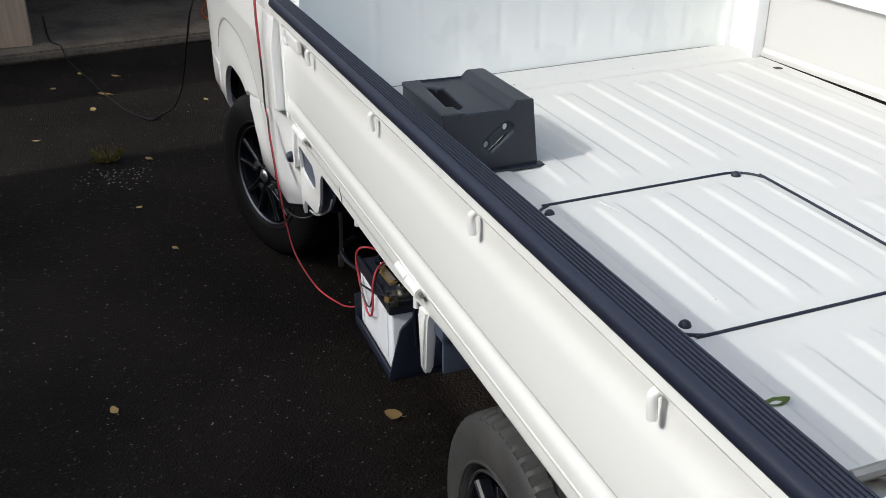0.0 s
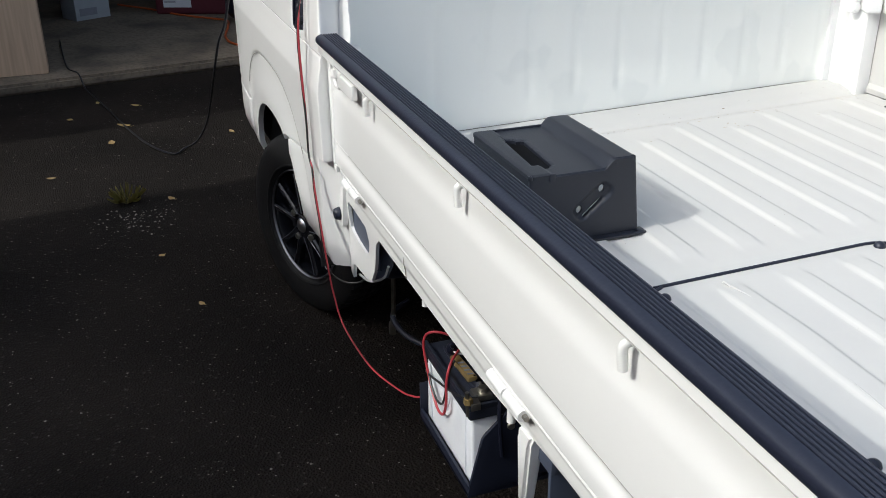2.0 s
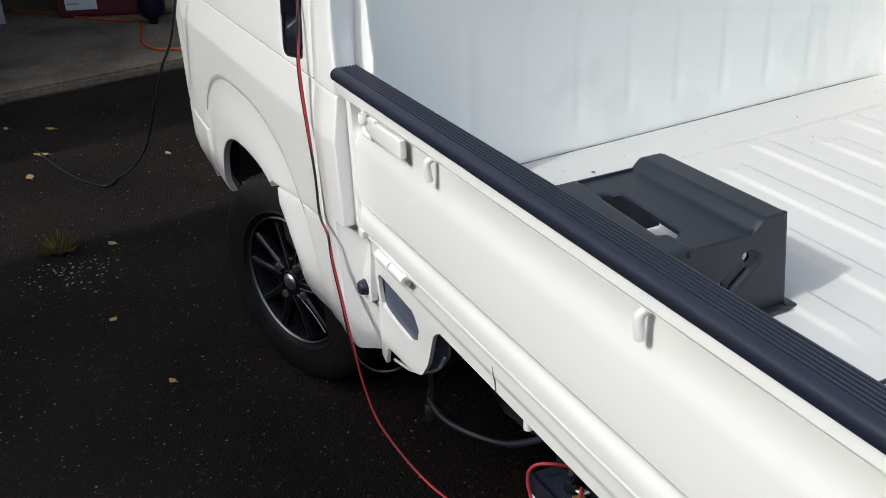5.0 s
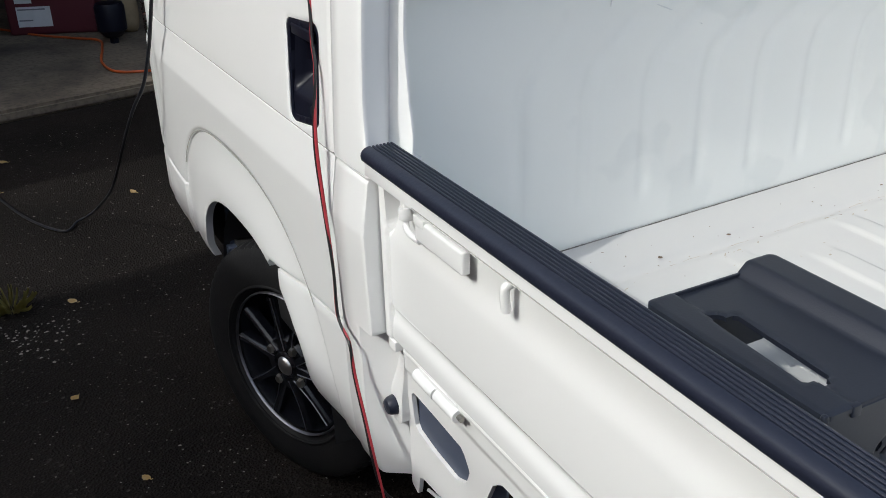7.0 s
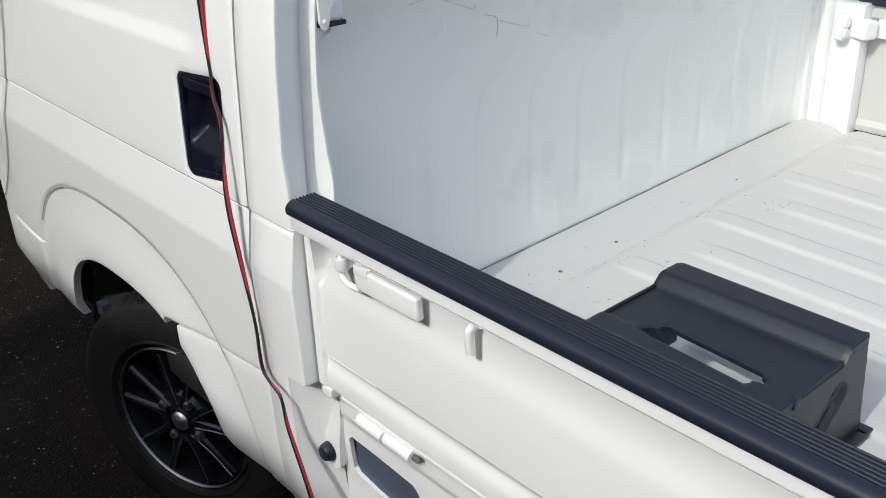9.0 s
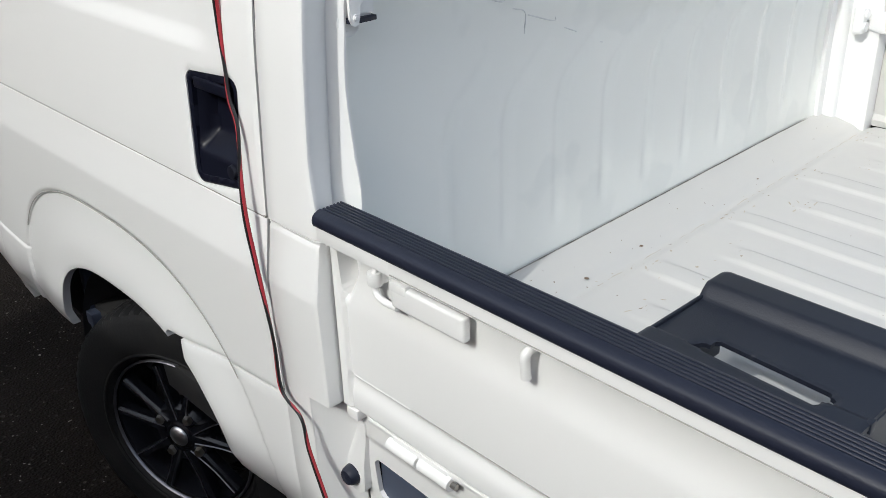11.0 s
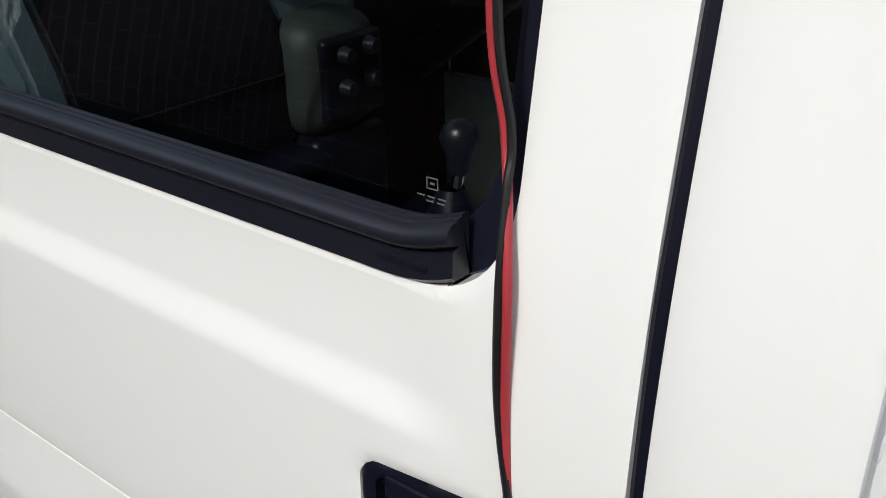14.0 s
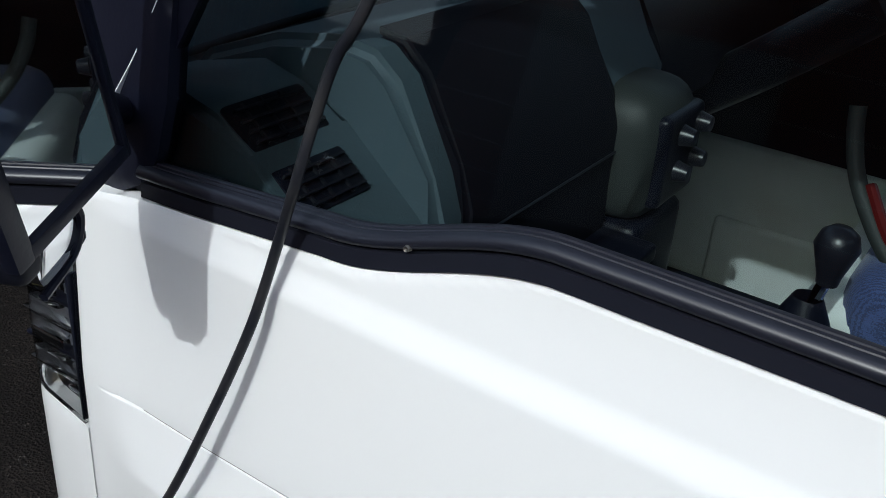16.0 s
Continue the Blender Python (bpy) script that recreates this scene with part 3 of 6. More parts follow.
LOWER_PLAN = [(0.022, 0.1085), (0.003, 0.1085), (0.0015, 0.1065), (0.0020, 0.060), (0.0022, 0.013), (0.0026, 0.0085), (0.0040, 0.0060), (0.0070, 0.0050), (0.050, 0.0048), (0.10, 0.04), (0.10, 0.1085)]


def corner_shift(z):
    return float(lean(z)) + (float(np.interp(z, SIDE_Z, PLAIN_X)) - 0.004 if z < 1.0 else 0.0)


upper = extrude_z(PILLAR_PLAN, 0.905, 1.66, 150, True, corner_shift)
for v in upper.verts:
    if v.co.y < 0.038:
        v.co.y -= 0.012 * float(smooth(1.02, 0.93, v.co.z))
part("rear_pillar", upper, PAINT, truck, "white rear cab corner", 40)
lower = extrude_z(LOWER_PLAN, 0.41, 0.9125, 130, True, corner_shift)
for v in lower.verts:
    if v.co.y < 0.05:
        v.co.y += 0.045 * float(smooth(0.677, 0.6735, v.co.z)) * min(1.0, max(0.0, (0.040 - v.co.x) / 0.034))
part("corner_panel", lower, PAINT, truck, "white lower cab corner", 40)


def build_flange():
    """Folded welding flange along the cab's rear corner, wider towards the bed."""
    n, m = 90, 5
    verts, faces = [], []
    for side in (0.0, 0.003):
        for k in range(n + 1):
            z = 0.930 + 0.725 * k / n
            edge = 0.0185 - 0.017 * min(1.0, max(0.0, (1.09 - z) / 0.13)) ** 1.3
            arch = 0.0018 * math.exp(-((z - 1.000) / 0.004) ** 2) + 0.0010 * math.exp(-((z - 1.182) / 0.003) ** 2)
            for j in range(m):
                y = 0.0425 + (edge - 0.0425) * j / (m - 1)
                verts.append((0.0540 + 0.36 * (0.0425 - y) + float(lean(z)) - arch * (j > 0) + side, y, z))
    row = (n + 1) * m
    for k in range(n):
        for j in range(m - 1):
            a = k * m + j
            faces += [(a, a + 1, a + m + 1, a + m), (row + a, row + a + m, row + a + m + 1, row + a + 1)]
        a, b = k * m + m - 1, k * m
        faces += [(a, a + m, row + a + m, row + a), (b, row + b, row + b + m, b + m)]
    part("pillar_flange", mesh_of(verts, faces), PAINT, truck, "white welded pillar flange", 60)


build_flange()

# gap backing behind the shut lines
part("corner_backing", block(0.0400, 0.050, -0.0060, 0.004, 0.66, 0.930, 0.001), UNDER, truck)
part("door_jamb", extrude_z([(0.024, 0.06), (0.024, 0.16), (0.05, 0.16), (0.05, 0.06)], 0.45, 1.66, 12, True, lambda z: float(lean(z))), UNDER, truck)
part("sill_jamb", block(0.022, 0.05, 0.10, 0.44, 0.56, 0.66, 0.0), UNDER, truck)
part("front_jamb", block(0.04, 0.06, 1.22, 1.30, 0.40, 1.10, 0.0), UNDER, truck)
part("door_seal", tube([(0.010, 0.1140, 0.66), (0.006, 0.1140, 0.8), (0.007, 0.1140, 0.84), (0.013, 0.1140, 0.91), (0.015, 0.1140, 0.95), (0.0265, 0.1140, 1.18), (0.046, 0.1140, 1.30), (0.106, 0.1140, 1.62)], 0.0048, 6, 6), TRIM, truck)


def build_handle():
    ring = sheet(grid_lines(0.145, 0.30, 0.004), grid_lines(0.90, 1.10, 0.004),
                 lambda y, z: np.minimum(handle_in(y, z) - 0.0005, 0.011 - handle_in(y, z)), side_place(0.0015), (0.02, 0, 0), 0.1)
    h = part("door_handle", ring, TRIM, door, "black plastic pull handle with lock", 60)
    def dish_place(y, z):
        inner = handle_in(y, z) - 0.010
        depth = 0.030 * np.clip((z - 0.962) / 0.024, 0, 1) * np.clip(inner / 0.010, 0, 1)
        return np.stack([0.0085 + tuck(z) + depth, y, z], -1)

    dish = sheet(grid_lines(0.145, 0.30, 0.004), grid_lines(0.90, 1.10, 0.004), lambda y, z: handle_in(y, z) - 0.006, dish_place)
    part("dish", dish, TRIM, door, sharp=60)
    part("lever", block(0.012, 0.017, 0.184, 0.270, 1.050, 1.0655, 0.002), TRIM, door, sharp=60)
    part("lock_cylinder", lathe([(0.0, 0.0001), (0.0, 0.009), (0.006, 0.0105), (0.012, 0.0105)], (0.006, 0.193, 0.951), 20), SATIN, door)


build_handle()


def build_window():
    """Glass, weather strips and frame of the door window."""
    ys, zs = grid_lines(0.18, 1.30, 0.02), grid_lines(1.10, 1.66, 0.02)
    glass = sheet(ys, zs, lambda y, z: window_in(y, z) - 0.012, lambda y, z: np.stack([0.026 + lean(z) + 0.3 * np.maximum(0, y - 1.06) ** 2, y, z], -1))
    part("window_glass", glass, GLASS, door, "tinted side glass reflecting the yard")
    frame = sheet(grid_lines(0.18, 1.30, 0.006), grid_lines(1.10, 1.66, 0.006),
                  lambda y, z: np.minimum(window_in(y, z) - 0.001, 0.012 + 0.008 * smooth(0.285, 0.235, y) + 0.018 * smooth(1.06, 1.10, y + 0.5 * (z - 1.13)) + 0.018 * smooth(1.5, 1.55, z) - window_in(y, z)), lambda y, z: np.stack([0.020 + lean(z) + 0.3 * np.maximum(0, y - 1.06) ** 2, y, z], -1), (0.012, 0, 0), 0.1)
    part("window_frame", frame, TRIM, door, "black window frame", 60)
    # the strip along the sill: lower skirt, rounded bead, wiper lip
    prof = [(0.020, 0.0), (0.006, 0.0005), (0.004, 0.003), (0.0045, 0.0170), (0.009, 0.0180), (0.009, 0.0195), (0.003, 0.0210), (0.0008, 0.0230), (0.000, 0.0255), (0.0010, 0.0290), (0.004, 0.0320), (0.009, 0.0326),
            (0.0095, 0.0336), (0.0125, 0.0340), (0.013, 0.0352), (0.0155, 0.0356), (0.018, 0.0350), (0.018, 0.0)]
    n = 90
    y0, y1 = 0.224, 1.165
    verts, faces = [], []
    for k in range(n + 1):
        y = y0 + (y1 - y0) * k / n
        zb = float(window_bottom(np.float64(y))) + 0.010 * max(0.0, 1 - (y - 0.224) / 0.045) ** 2
        up = 0.3 * max(0.0, y - 1.06) ** 2
        verts += [(x + 0.0185 + up, y, zb - 0.001 + z) for x, z in prof]
    scan = np.linspace(1.10, 1.30, 401)
    low = [float(scan[np.argmax(window_in(np.full(401, v[1]), scan) > 0.001)]) for v in verts[::len(prof)]]
    verts = [(x, y, max(z, low[i // len(prof)])) for i, (x, y, z) in enumerate(verts)]
    m = len(prof)
    for k in range(n):
        faces += [(k * m + i, k * m + (i + 1) % m, (k + 1) * m + (i + 1) % m, (k + 1) * m + i) for i in range(m)]
    faces += [tuple(range(m)), tuple(n * m + i for i in reversed(range(m)))]
    part("weather_strip", mesh_of(verts, faces), SATIN, door, "black rubber strip along the window sill", 40)
    part("strip_end", block(0.0215, 0.031, 0.240, 0.276, 1.2015, 1.2065, 0.0020), TRIM, door)
    part("run_channel", extrude_z([(0.014, 0.194), (0.014, 0.203), (0.03, 0.206), (0.03, 0.194)], 1.252, 1.62, 6, True, lambda z: float(lean(z))), TRIM, door)
    part("screw_head", lathe([(0.0, 0.0001), (-0.001, 0.0022), (0.003, 0.0030)], (0.0175, 0.875, float(window_bottom(np.float64(0.875))) + 0.022), 10), STEEL, door)
    # small printed mark in the corner of the pane
    gx = 0.034
    marks = [(0.2535, 1.2435, 0.0007, 0.0065), (0.2465, 1.2435, 0.0007, 0.0065), (0.250, 1.2465, 0.0065, 0.0006), (0.250, 1.2405, 0.0065, 0.0006), (0.250, 1.2435, 0.0030, 0.0012)]
    bms = [block(gx + 0.006, gx + 0.0064, y - w / 2, y + w / 2, z - h / 2, z + h / 2) for y, z, w, h in marks]
    bms += [block(gx + 0.005, gx + 0.0054, y - 0.0025, y + 0.0025, z - 0.0004, z + 0.0004) for y, z in ((0.257, 1.2365), (0.250, 1.2365), (0.243, 1.2365), (0.251, 1.234), (0.244, 1.234))]
    part("etched_mark", joined(*bms), ETCH, door, "pale etched maker's mark")


build_window()


def build_front():
    """Nose panels, lamp, bumper and windscreen."""
    ys = grid_lines(1.25, 1.45, 0.010)

    def nose_x(y, z):
        return side_x(np.minimum(y, 1.258), z) + 0.001 + 0.09 * np.maximum(0, y - 1.258) + 9.0 * np.maximum(0, y - 1.335) ** 2

    place = lambda y, z: np.stack([nose_x(y, z), y, z], -1)  # noqa: E731
    lamp_low = lambda y: 0.838 + 0.06 * (y - 1.258)  # noqa: E731
    bumper = sheet(ys, grid_lines(0.30, 0.87, 0.012), lambda y, z: np.minimum(np.minimum(y - door_front(z) - 0.005, 1.425 - y), np.minimum(lamp_low(y) - z, z - 0.33)), place, (0.02, 0, 0), 0.1)
    part("bumper", bumper, PAINT, truck, "white front bumper corner", 50)
    lens = sheet(ys, grid_lines(0.82, 1.05, 0.012), lambda y, z: np.minimum(np.minimum(y - door_front(z) - 0.006, 1.425 - y), np.minimum(z - lamp_low(y) - 0.006, 1.025 - z)), place, (0.004, 0, 0))
    lamp = part("headlight", lens, LENS, truck, "clear headlight with chrome reflector")
    part("lamp_body", sheet(ys, grid_lines(0.82, 1.05, 0.012), lambda y, z: np.minimum(np.minimum(y - door_front(z) - 0.004, 1.425 - y), np.minimum(z - lamp_low(y) - 0.003, 1.027 - z)),
                            lambda y, z: np.stack([nose_x(y, z) + 0.045, y, z], -1), (-0.004, 0, 0)), LAMP_SILVER, lamp)
    part("reflector", block(0.030, 0.048, 1.32, 1.39, 0.945, 0.98, 0.008), CHROME, lamp)
    part("reflector", block(0.030, 0.048, 1.32, 1.38, 0.88, 0.91, 0.008), CHROME, lamp)
    part("reflector", block(0.020, 0.030, 1.28, 1.305, 0.862, 0.868, 0.002), CHROME, lamp)
    part("reflector", block(0.020, 0.030, 1.29, 1.315, 0.995, 1.005, 0.002), CHROME, lamp)
    for k in range(5):
        part("lamp_rib", block(0.030, 0.044, 1.275 + 0.004 * k, 1.385, 0.862 + 0.032 * k, 0.866 + 0.032 * k, 0.001), TRIM if k % 2 else CHROME, lamp)
    part("lamp_trim", block(0.008, 0.03, 1.2635, 1.2675, 0.848, 1.02, 0.001), TRIM, lamp)
    part("front_panel", joined(block(0.09, 1.385, 1.395, 1.43, 0.34, 1.10, 0.012), block(1.38, 1.44, 1.25, 1.40, 0.34, 1.10, 0.03)), PAINT, truck)
    part("cowl", block(0.10, 1.37, 1.35, 1.42, 1.09, 1.125, 0.010), COWL, truck, "black cowl below the windscreen")
    part("wiper", joined(tube([(0.2, 1.385, 1.140), (0.5, 1.395, 1.16), (0.85, 1.40, 1.155)], 0.006, 6, 6), tube([(0.9, 1.415, 1.13), (0.6, 1.395, 1.17), (0.45, 1.385, 1.165)], 0.005, 6, 6)), TRIM, truck)
    n = 12
    verts, faces = [], []
    for i in range(n + 1):
        x = 0.11 + 1.25 * i / n
        bow = 0.05 * (1 - (2 * i / n - 1) ** 2)
        for j in range(5):
            z = 1.12 + 0.55 * j / 4
            verts.append((x, 1.375 + 0.3 * bow - 0.52 * (z - 1.12), z))
    for i in range(n):
        for j in range(4):
            a = i * 5 + j
            faces.append((a, a + 5, a + 6, a + 1))
    part("windscreen", mesh_of(verts, faces), GLASS, truck, "clear laminated windscreen")
    for x in (0.085, 1.39):
        part("front_pillar", tube([(x, 1.345, 1.10), (x + (0.045 if x < 0.5 else -0.045), 1.21, 1.40), (x + (0.085 if x < 0.5 else -0.085), 1.08, 1.68)], 0.036, 4, 8), TRIM if x < 0.5 else PAINT, truck)
    part("roof", joined(block(0.085, 1.39, -0.01, 1.10, 1.665, 1.72, 0.02)), PAINT, truck)


build_front()


def build_mirror():
    """Door mirror on its arm, the glass turned to the rear."""
    sail = sheet(grid_lines(0.97, 1.335, 0.008), grid_lines(1.09, 1.66, 0.01), poly_inside([(1.165, 1.145), (1.235, 1.105), (1.285, 1.10), (1.325, 1.13), (1.30, 1.30), (1.16, 1.64), (1.03, 1.64), (1.142, 1.34), (1.140, 1.22), (1.150, 1.17)], 0.004),
                 lambda y, z: np.stack([0.010 + lean(z) + 0.3 * np.maximum(0, y - 1.06) ** 2, y, z], -1), (0.02, 0, 0), 0.2)
    m = part("door_mirror", sail, TRIM, truck, "black door mirror on a curved arm", 50)
    part("mirror_arm", tube([(0.030, 1.19, 1.20), (0.0, 1.17, 1.215), (-0.04, 1.14, 1.22), (-0.08, 1.12, 1.22)], 0.014, 8, 10), TRIM, m)
    inner, outer = Vector((-0.040, 1.100, 1.212)), Vector((-0.147, 1.059, 1.187))
    across = (outer - inner).normalized()
    up = Vector((-0.02, 0.03, 1.0))
    up = (up - across * up.dot(across)).normalized()
    back = up.cross(across).normalized()
    if back.y < 0:
        back = -back
    wide = (outer - inner).length
    frame_m = Matrix((across, back, up)).transposed().to_4x4()
    frame_m.translation = inner
    shell = block(-0.006, wide + 0.018, 0.004, 0.064, -0.010, 0.275, 0.026, 6)
    part("mirror_shell", moved(shell, frame_m), SHELL, m)
    part("mirror_rim", moved(joined(block(-0.007, wide + 0.004, -0.004, 0.008, -0.011, 0.001, 0.003), block(wide, wide + 0.020, -0.004, 0.010, -0.012, 0.272, 0.004), block(-0.009, -0.001, -0.004, 0.008, -0.011, 0.272, 0.003)), frame_m), TRIM, m)
    part("mirror_glass", moved(block(0.0, wide, 0.0005, 0.003, 0.0, 0.262, 0.0), frame_m), MIRROR, m, "rear-facing mirror glass")
    part("lower_shell", moved(block(wide - 0.010, wide + 0.018, -0.002, 0.040, -0.028, 0.0, 0.012, 4), frame_m), SHELL, m)
    part("lower_mirror", moved(block(wide - 0.062, wide - 0.004, 0.008, 0.012, -0.044, -0.008, 0.006, 2), frame_m), MIRROR, m, "small lower mirror")
    part("lower_rim", moved(tube([(wide - 0.060, 0.008, -0.010), (wide - 0.063, 0.008, -0.028), (wide - 0.045, 0.008, -0.046), (wide - 0.002, 0.006, -0.050)], 0.0035, 6, 8), frame_m), TRIM, m)


build_mirror()


# ---- wheels ----
def build_wheel(yc, x0, steer=0.0, zc=0.275, fat=1.12, name_label="worn black tyre on a black multi-spoke alloy wheel", rubber=None):
    """Tyre, rim, spokes, nuts and cap; x0 is the outer face."""
    R = 0.262
    half = [(0.022, 0.168), (0.006, 0.176), (0.0005, 0.195), (0.0008, 0.220), (0.0045, 0.238), (0.0085, 0.2480), (0.0120, 0.2515), (0.0128, 0.2535), (0.0165, 0.2568), (0.0270, 0.2595), (0.0400, 0.2608), (0.0420, 0.2520), (0.0470, 0.2520),
            (0.0490, 0.2612), (0.071, R), (0.0735, 0.2555)]
    prof = half + [(0.152 - x, r) for x, r in reversed(half)]
    segs = 180

    def notch(i, s):
        i = min(i, 31 - i)
        if i in (7, 8, 9, 10) and s % 3 == 0:
            return 0.008 if i in (8, 9) else 0.005
        if i in (13, 14) and s % 4 == 2:
            return 0.007
        return 0.0

    prof = [(x, 0.168 + (r - 0.168) * fat) for x, r in prof]
    tyre = lathe(prof, (x0, yc, zc), segs, notch, closed=True)
    w = part("wheel", tyre, rubber or TYRE, truck, name_label, 28)
    part("sidewall_ring", lathe([(0.0045, 0.178), (0.0025, 0.180), (0.0025, 0.183), (0.004, 0.185)], (x0 - 0.001, yc, zc), 64), rubber or TYRE, w)
    part("lip", lathe([(0.014, 0.1618), (0.0088, 0.1630), (0.0080, 0.1642), (0.0088, 0.1654), (0.014, 0.1672)], (x0, yc, zc), 72), MACHINED, w, "bright machined rim edge", 60)
    part("barrel", lathe([(0.018, 0.159), (0.045, 0.150), (0.10, 0.146), (0.12, 0.160)], (x0, yc, zc), 56), ALLOY, w)
    part("brake_drum", lathe([(0.075, 0.001), (0.075, 0.115), (0.12, 0.12)], (x0, yc, zc), 32), UNDER, w)
    for k in range(10):
        a = 2 * math.pi * (k // 2) / 5 + (0.27 if k % 2 else -0.27) + 0.35
        pts = [(0.036, 0.0135, 0.014), (0.095, 0.0072, 0.017), (0.1535, 0.0088, 0.016)]
        verts, faces = [], []
        for r, hw, xo in pts:
            for dx, dw in ((0.0, -0.62), (0.0, 0.62), (0.006, 1.0), (0.026, 0.8), (0.026, -0.8), (0.006, -1.0)):
                verts.append((x0 + xo + dx - 0.006, yc + r * math.cos(a) - dw * hw * math.sin(a), zc + r * math.sin(a) + dw * hw * math.cos(a)))
        for q in range(2):
            for i in range(6):
                j = (i + 1) % 6
                faces.append((q * 6 + i, q * 6 + j, q * 6 + 6 + j, q * 6 + 6 + i))
        spoke = part("spoke", mesh_of(verts, faces), ALLOY, w, sharp=25)
        ridge = [(x0 + xo - 0.0065, yc + r * math.cos(a) - 0.62 * hw * math.sin(a), zc + r * math.sin(a) + 0.62 * hw * math.cos(a)) for r, hw, xo in pts]
        part("spoke_edge", tube(ridge, 0.0013, 4, 5), MACHINED, spoke, "bright machined spoke edge")
    part("hub", lathe([(0.006, 0.001), (0.006, 0.026), (0.010, 0.031), (0.012, 0.060), (0.022, 0.066), (0.05, 0.066)], (x0, yc, zc), 40), ALLOY, w, sharp=30)
    part("centre_cap", lathe([(-0.004, 0.0005), (-0.0032, 0.008), (-0.001, 0.014), (0.002, 0.0185), (0.005, 0.0215), (0.009, 0.022)], (x0, yc, zc), 28), SILVER, w, "silver centre cap")
    for k in range(4):
        a = math.pi / 2 * k + 0.55
        part("lug_nut", lathe([(-0.004, 0.0005), (-0.004, 0.0085), (0.002, 0.0105), (0.016, 0.0105)], (x0 + 0.006, yc + 0.050 * math.cos(a), zc + 0.050 * math.sin(a)), 6), STEEL, w, sharp=20)
    turn = Matrix.Translation((x0, yc, zc)) @ pose(0, 0, 0, 0, 0, steer) @ Matrix.Translation((-x0, -yc, -zc))
    for ob in w.children_recursive + [w]:
        ob.data.transform(turn)
    return w


build_wheel(0.609, 0.045, 21)
# rear rubber is the paler copy, coloured as if sunlit
build_wheel(-1.265, 0.060, 0.0, 0.263, 1.0, "dusty black tyre with worn tread, coloured paler as sunlit, on a black alloy wheel", TYRE_DUSTY_LIT)
for yc in (0.66, -1.225):
    part("wheel", lathe([(0.0, 0.05), (0.0, 0.16), (0.0, 0.2), (-0.012, 0.25), (-0.03, 0.262), (-0.12, 0.262), (-0.15, 0.2), (-0.15, 0.05)], (1.43, yc, 0.262), 48, closed=True), TYRE, truck, "black tyre on the far side")
well = [(0.63 + 0.335 * math.cos(math.pi * k / 20), 0.285 + 0.345 * math.sin(math.pi * k / 20)) for k in range(21)]
part("wheel_well", mesh_of([(x, y, z) for y, z in well for x in (0.035, 0.30)], [(2 * k, 2 * k + 1, 2 * k + 3, 2 * k + 2) for k in range(20)]), UNDER, truck)
part("mud_flap", block(0.07, 0.20, 0.326, 0.336, 0.30, 0.52, 0.003), UNDER, truck, "black rubber mud flap")
part("inner_liner", joined(block(0.05, 0.10, 0.93, 0.95, 0.36, 0.58, 0.004), block(0.04, 0.16, 0.905, 0.935, 0.40, 0.43, 0.004)), GREY_PAINT, truck)


# ---- the bed ----
GATE_END = -1.955
FAR_OUT = [(0.000, 0.940), (0.000, 0.9225), (0.0025, 0.9195), (0.011, 0.9175), (0.0135, 0.905), (0.0125, 0.875), (0.008, 0.862), (0.0, 0.847), (-0.0045, 0.838), (-0.0055, 0.822), (-0.004, 0.80), (0.001, 0.765), (0.0035, 0.7575),
           (0.001, 0.753), (-0.006, 0.745), (-0.009, 0.735), (-0.009, 0.724), (-0.005, 0.711), (0.002, 0.7035), (0.005, 0.702), (0.004, 0.699), (0.004, 0.690)]
# outer face below the top band: flat upper panel, soft shoulder, flat lower panel, cove and rounded bottom bead
FACE = [(0.0265, 0.9165), (0.0268, 0.912), (0.0268, 0.876), (0.0266, 0.868), (0.0260, 0.861), (0.0250, 0.854), (0.0236, 0.846), (0.0224, 0.839), (0.0217, 0.833), (0.0213, 0.826), (0.0206, 0.785), (0.0196, 0.7345),
        (0.0197, 0.7330), (0.0230, 0.7326), (0.0230, 0.7313), (0.0206, 0.7309), (0.0208, 0.7298), (0.0225, 0.7286), (0.0240, 0.7262), (0.0245, 0.7232), (0.0241, 0.7195), (0.0230, 0.7150), (0.0216, 0.7105), (0.0203, 0.7060), (0.0194, 0.7010), (0.0190, 0.6950), (0.0190, 0.6830),
        (0.0192, 0.6790), (0.0212, 0.6768), (0.030, 0.6760)]
OUT = [(0.000, 0.940), (0.000, 0.9236), (0.0004, 0.9230), (0.0042, 0.9227), (0.0042, 0.9214), (0.0006, 0.9211), (0.0004, 0.9206), (0.0012, 0.9196), (0.004, 0.9190)] + FACE


def face_x(z):
    return np.interp(-z, [-q for _, q in FACE], [p for p, _ in FACE])


INN = [(0.058, 0.670), (0.058, 0.690), (0.052, 0.705), (0.047, 0.80), (0.044, 0.905), (0.0415, 0.915), (0.0415, 0.940)]
FAR_INN = [(0.036, 0.690), (0.036, 0.703), (0.029, 0.715), (0.028, 0.80), (0.029, 0.905), (0.036, 0.915), (0.036, 0.940)]
RAIL = [(-0.0030, 0.9402), (-0.0040, 0.9430), (-0.0043, 0.9462), (-0.0038, 0.9494), (-0.0024, 0.9522), (-0.0002, 0.9545), (0.0030, 0.9562), (0.0060, 0.9573), (0.0085, 0.9577)]
for k in range(6):
    xa = 0.0105 + 0.0052 * k
    RAIL += [(xa - 0.0006, 0.9577), (xa, 0.9570), (xa + 0.0004, 0.9528), (xa + 0.0017, 0.9528), (xa + 0.0021, 0.9570), (xa + 0.0027, 0.9577)]
RAIL += [(0.0412, 0.9572), (0.0424, 0.9560), (0.0426, 0.9402)]


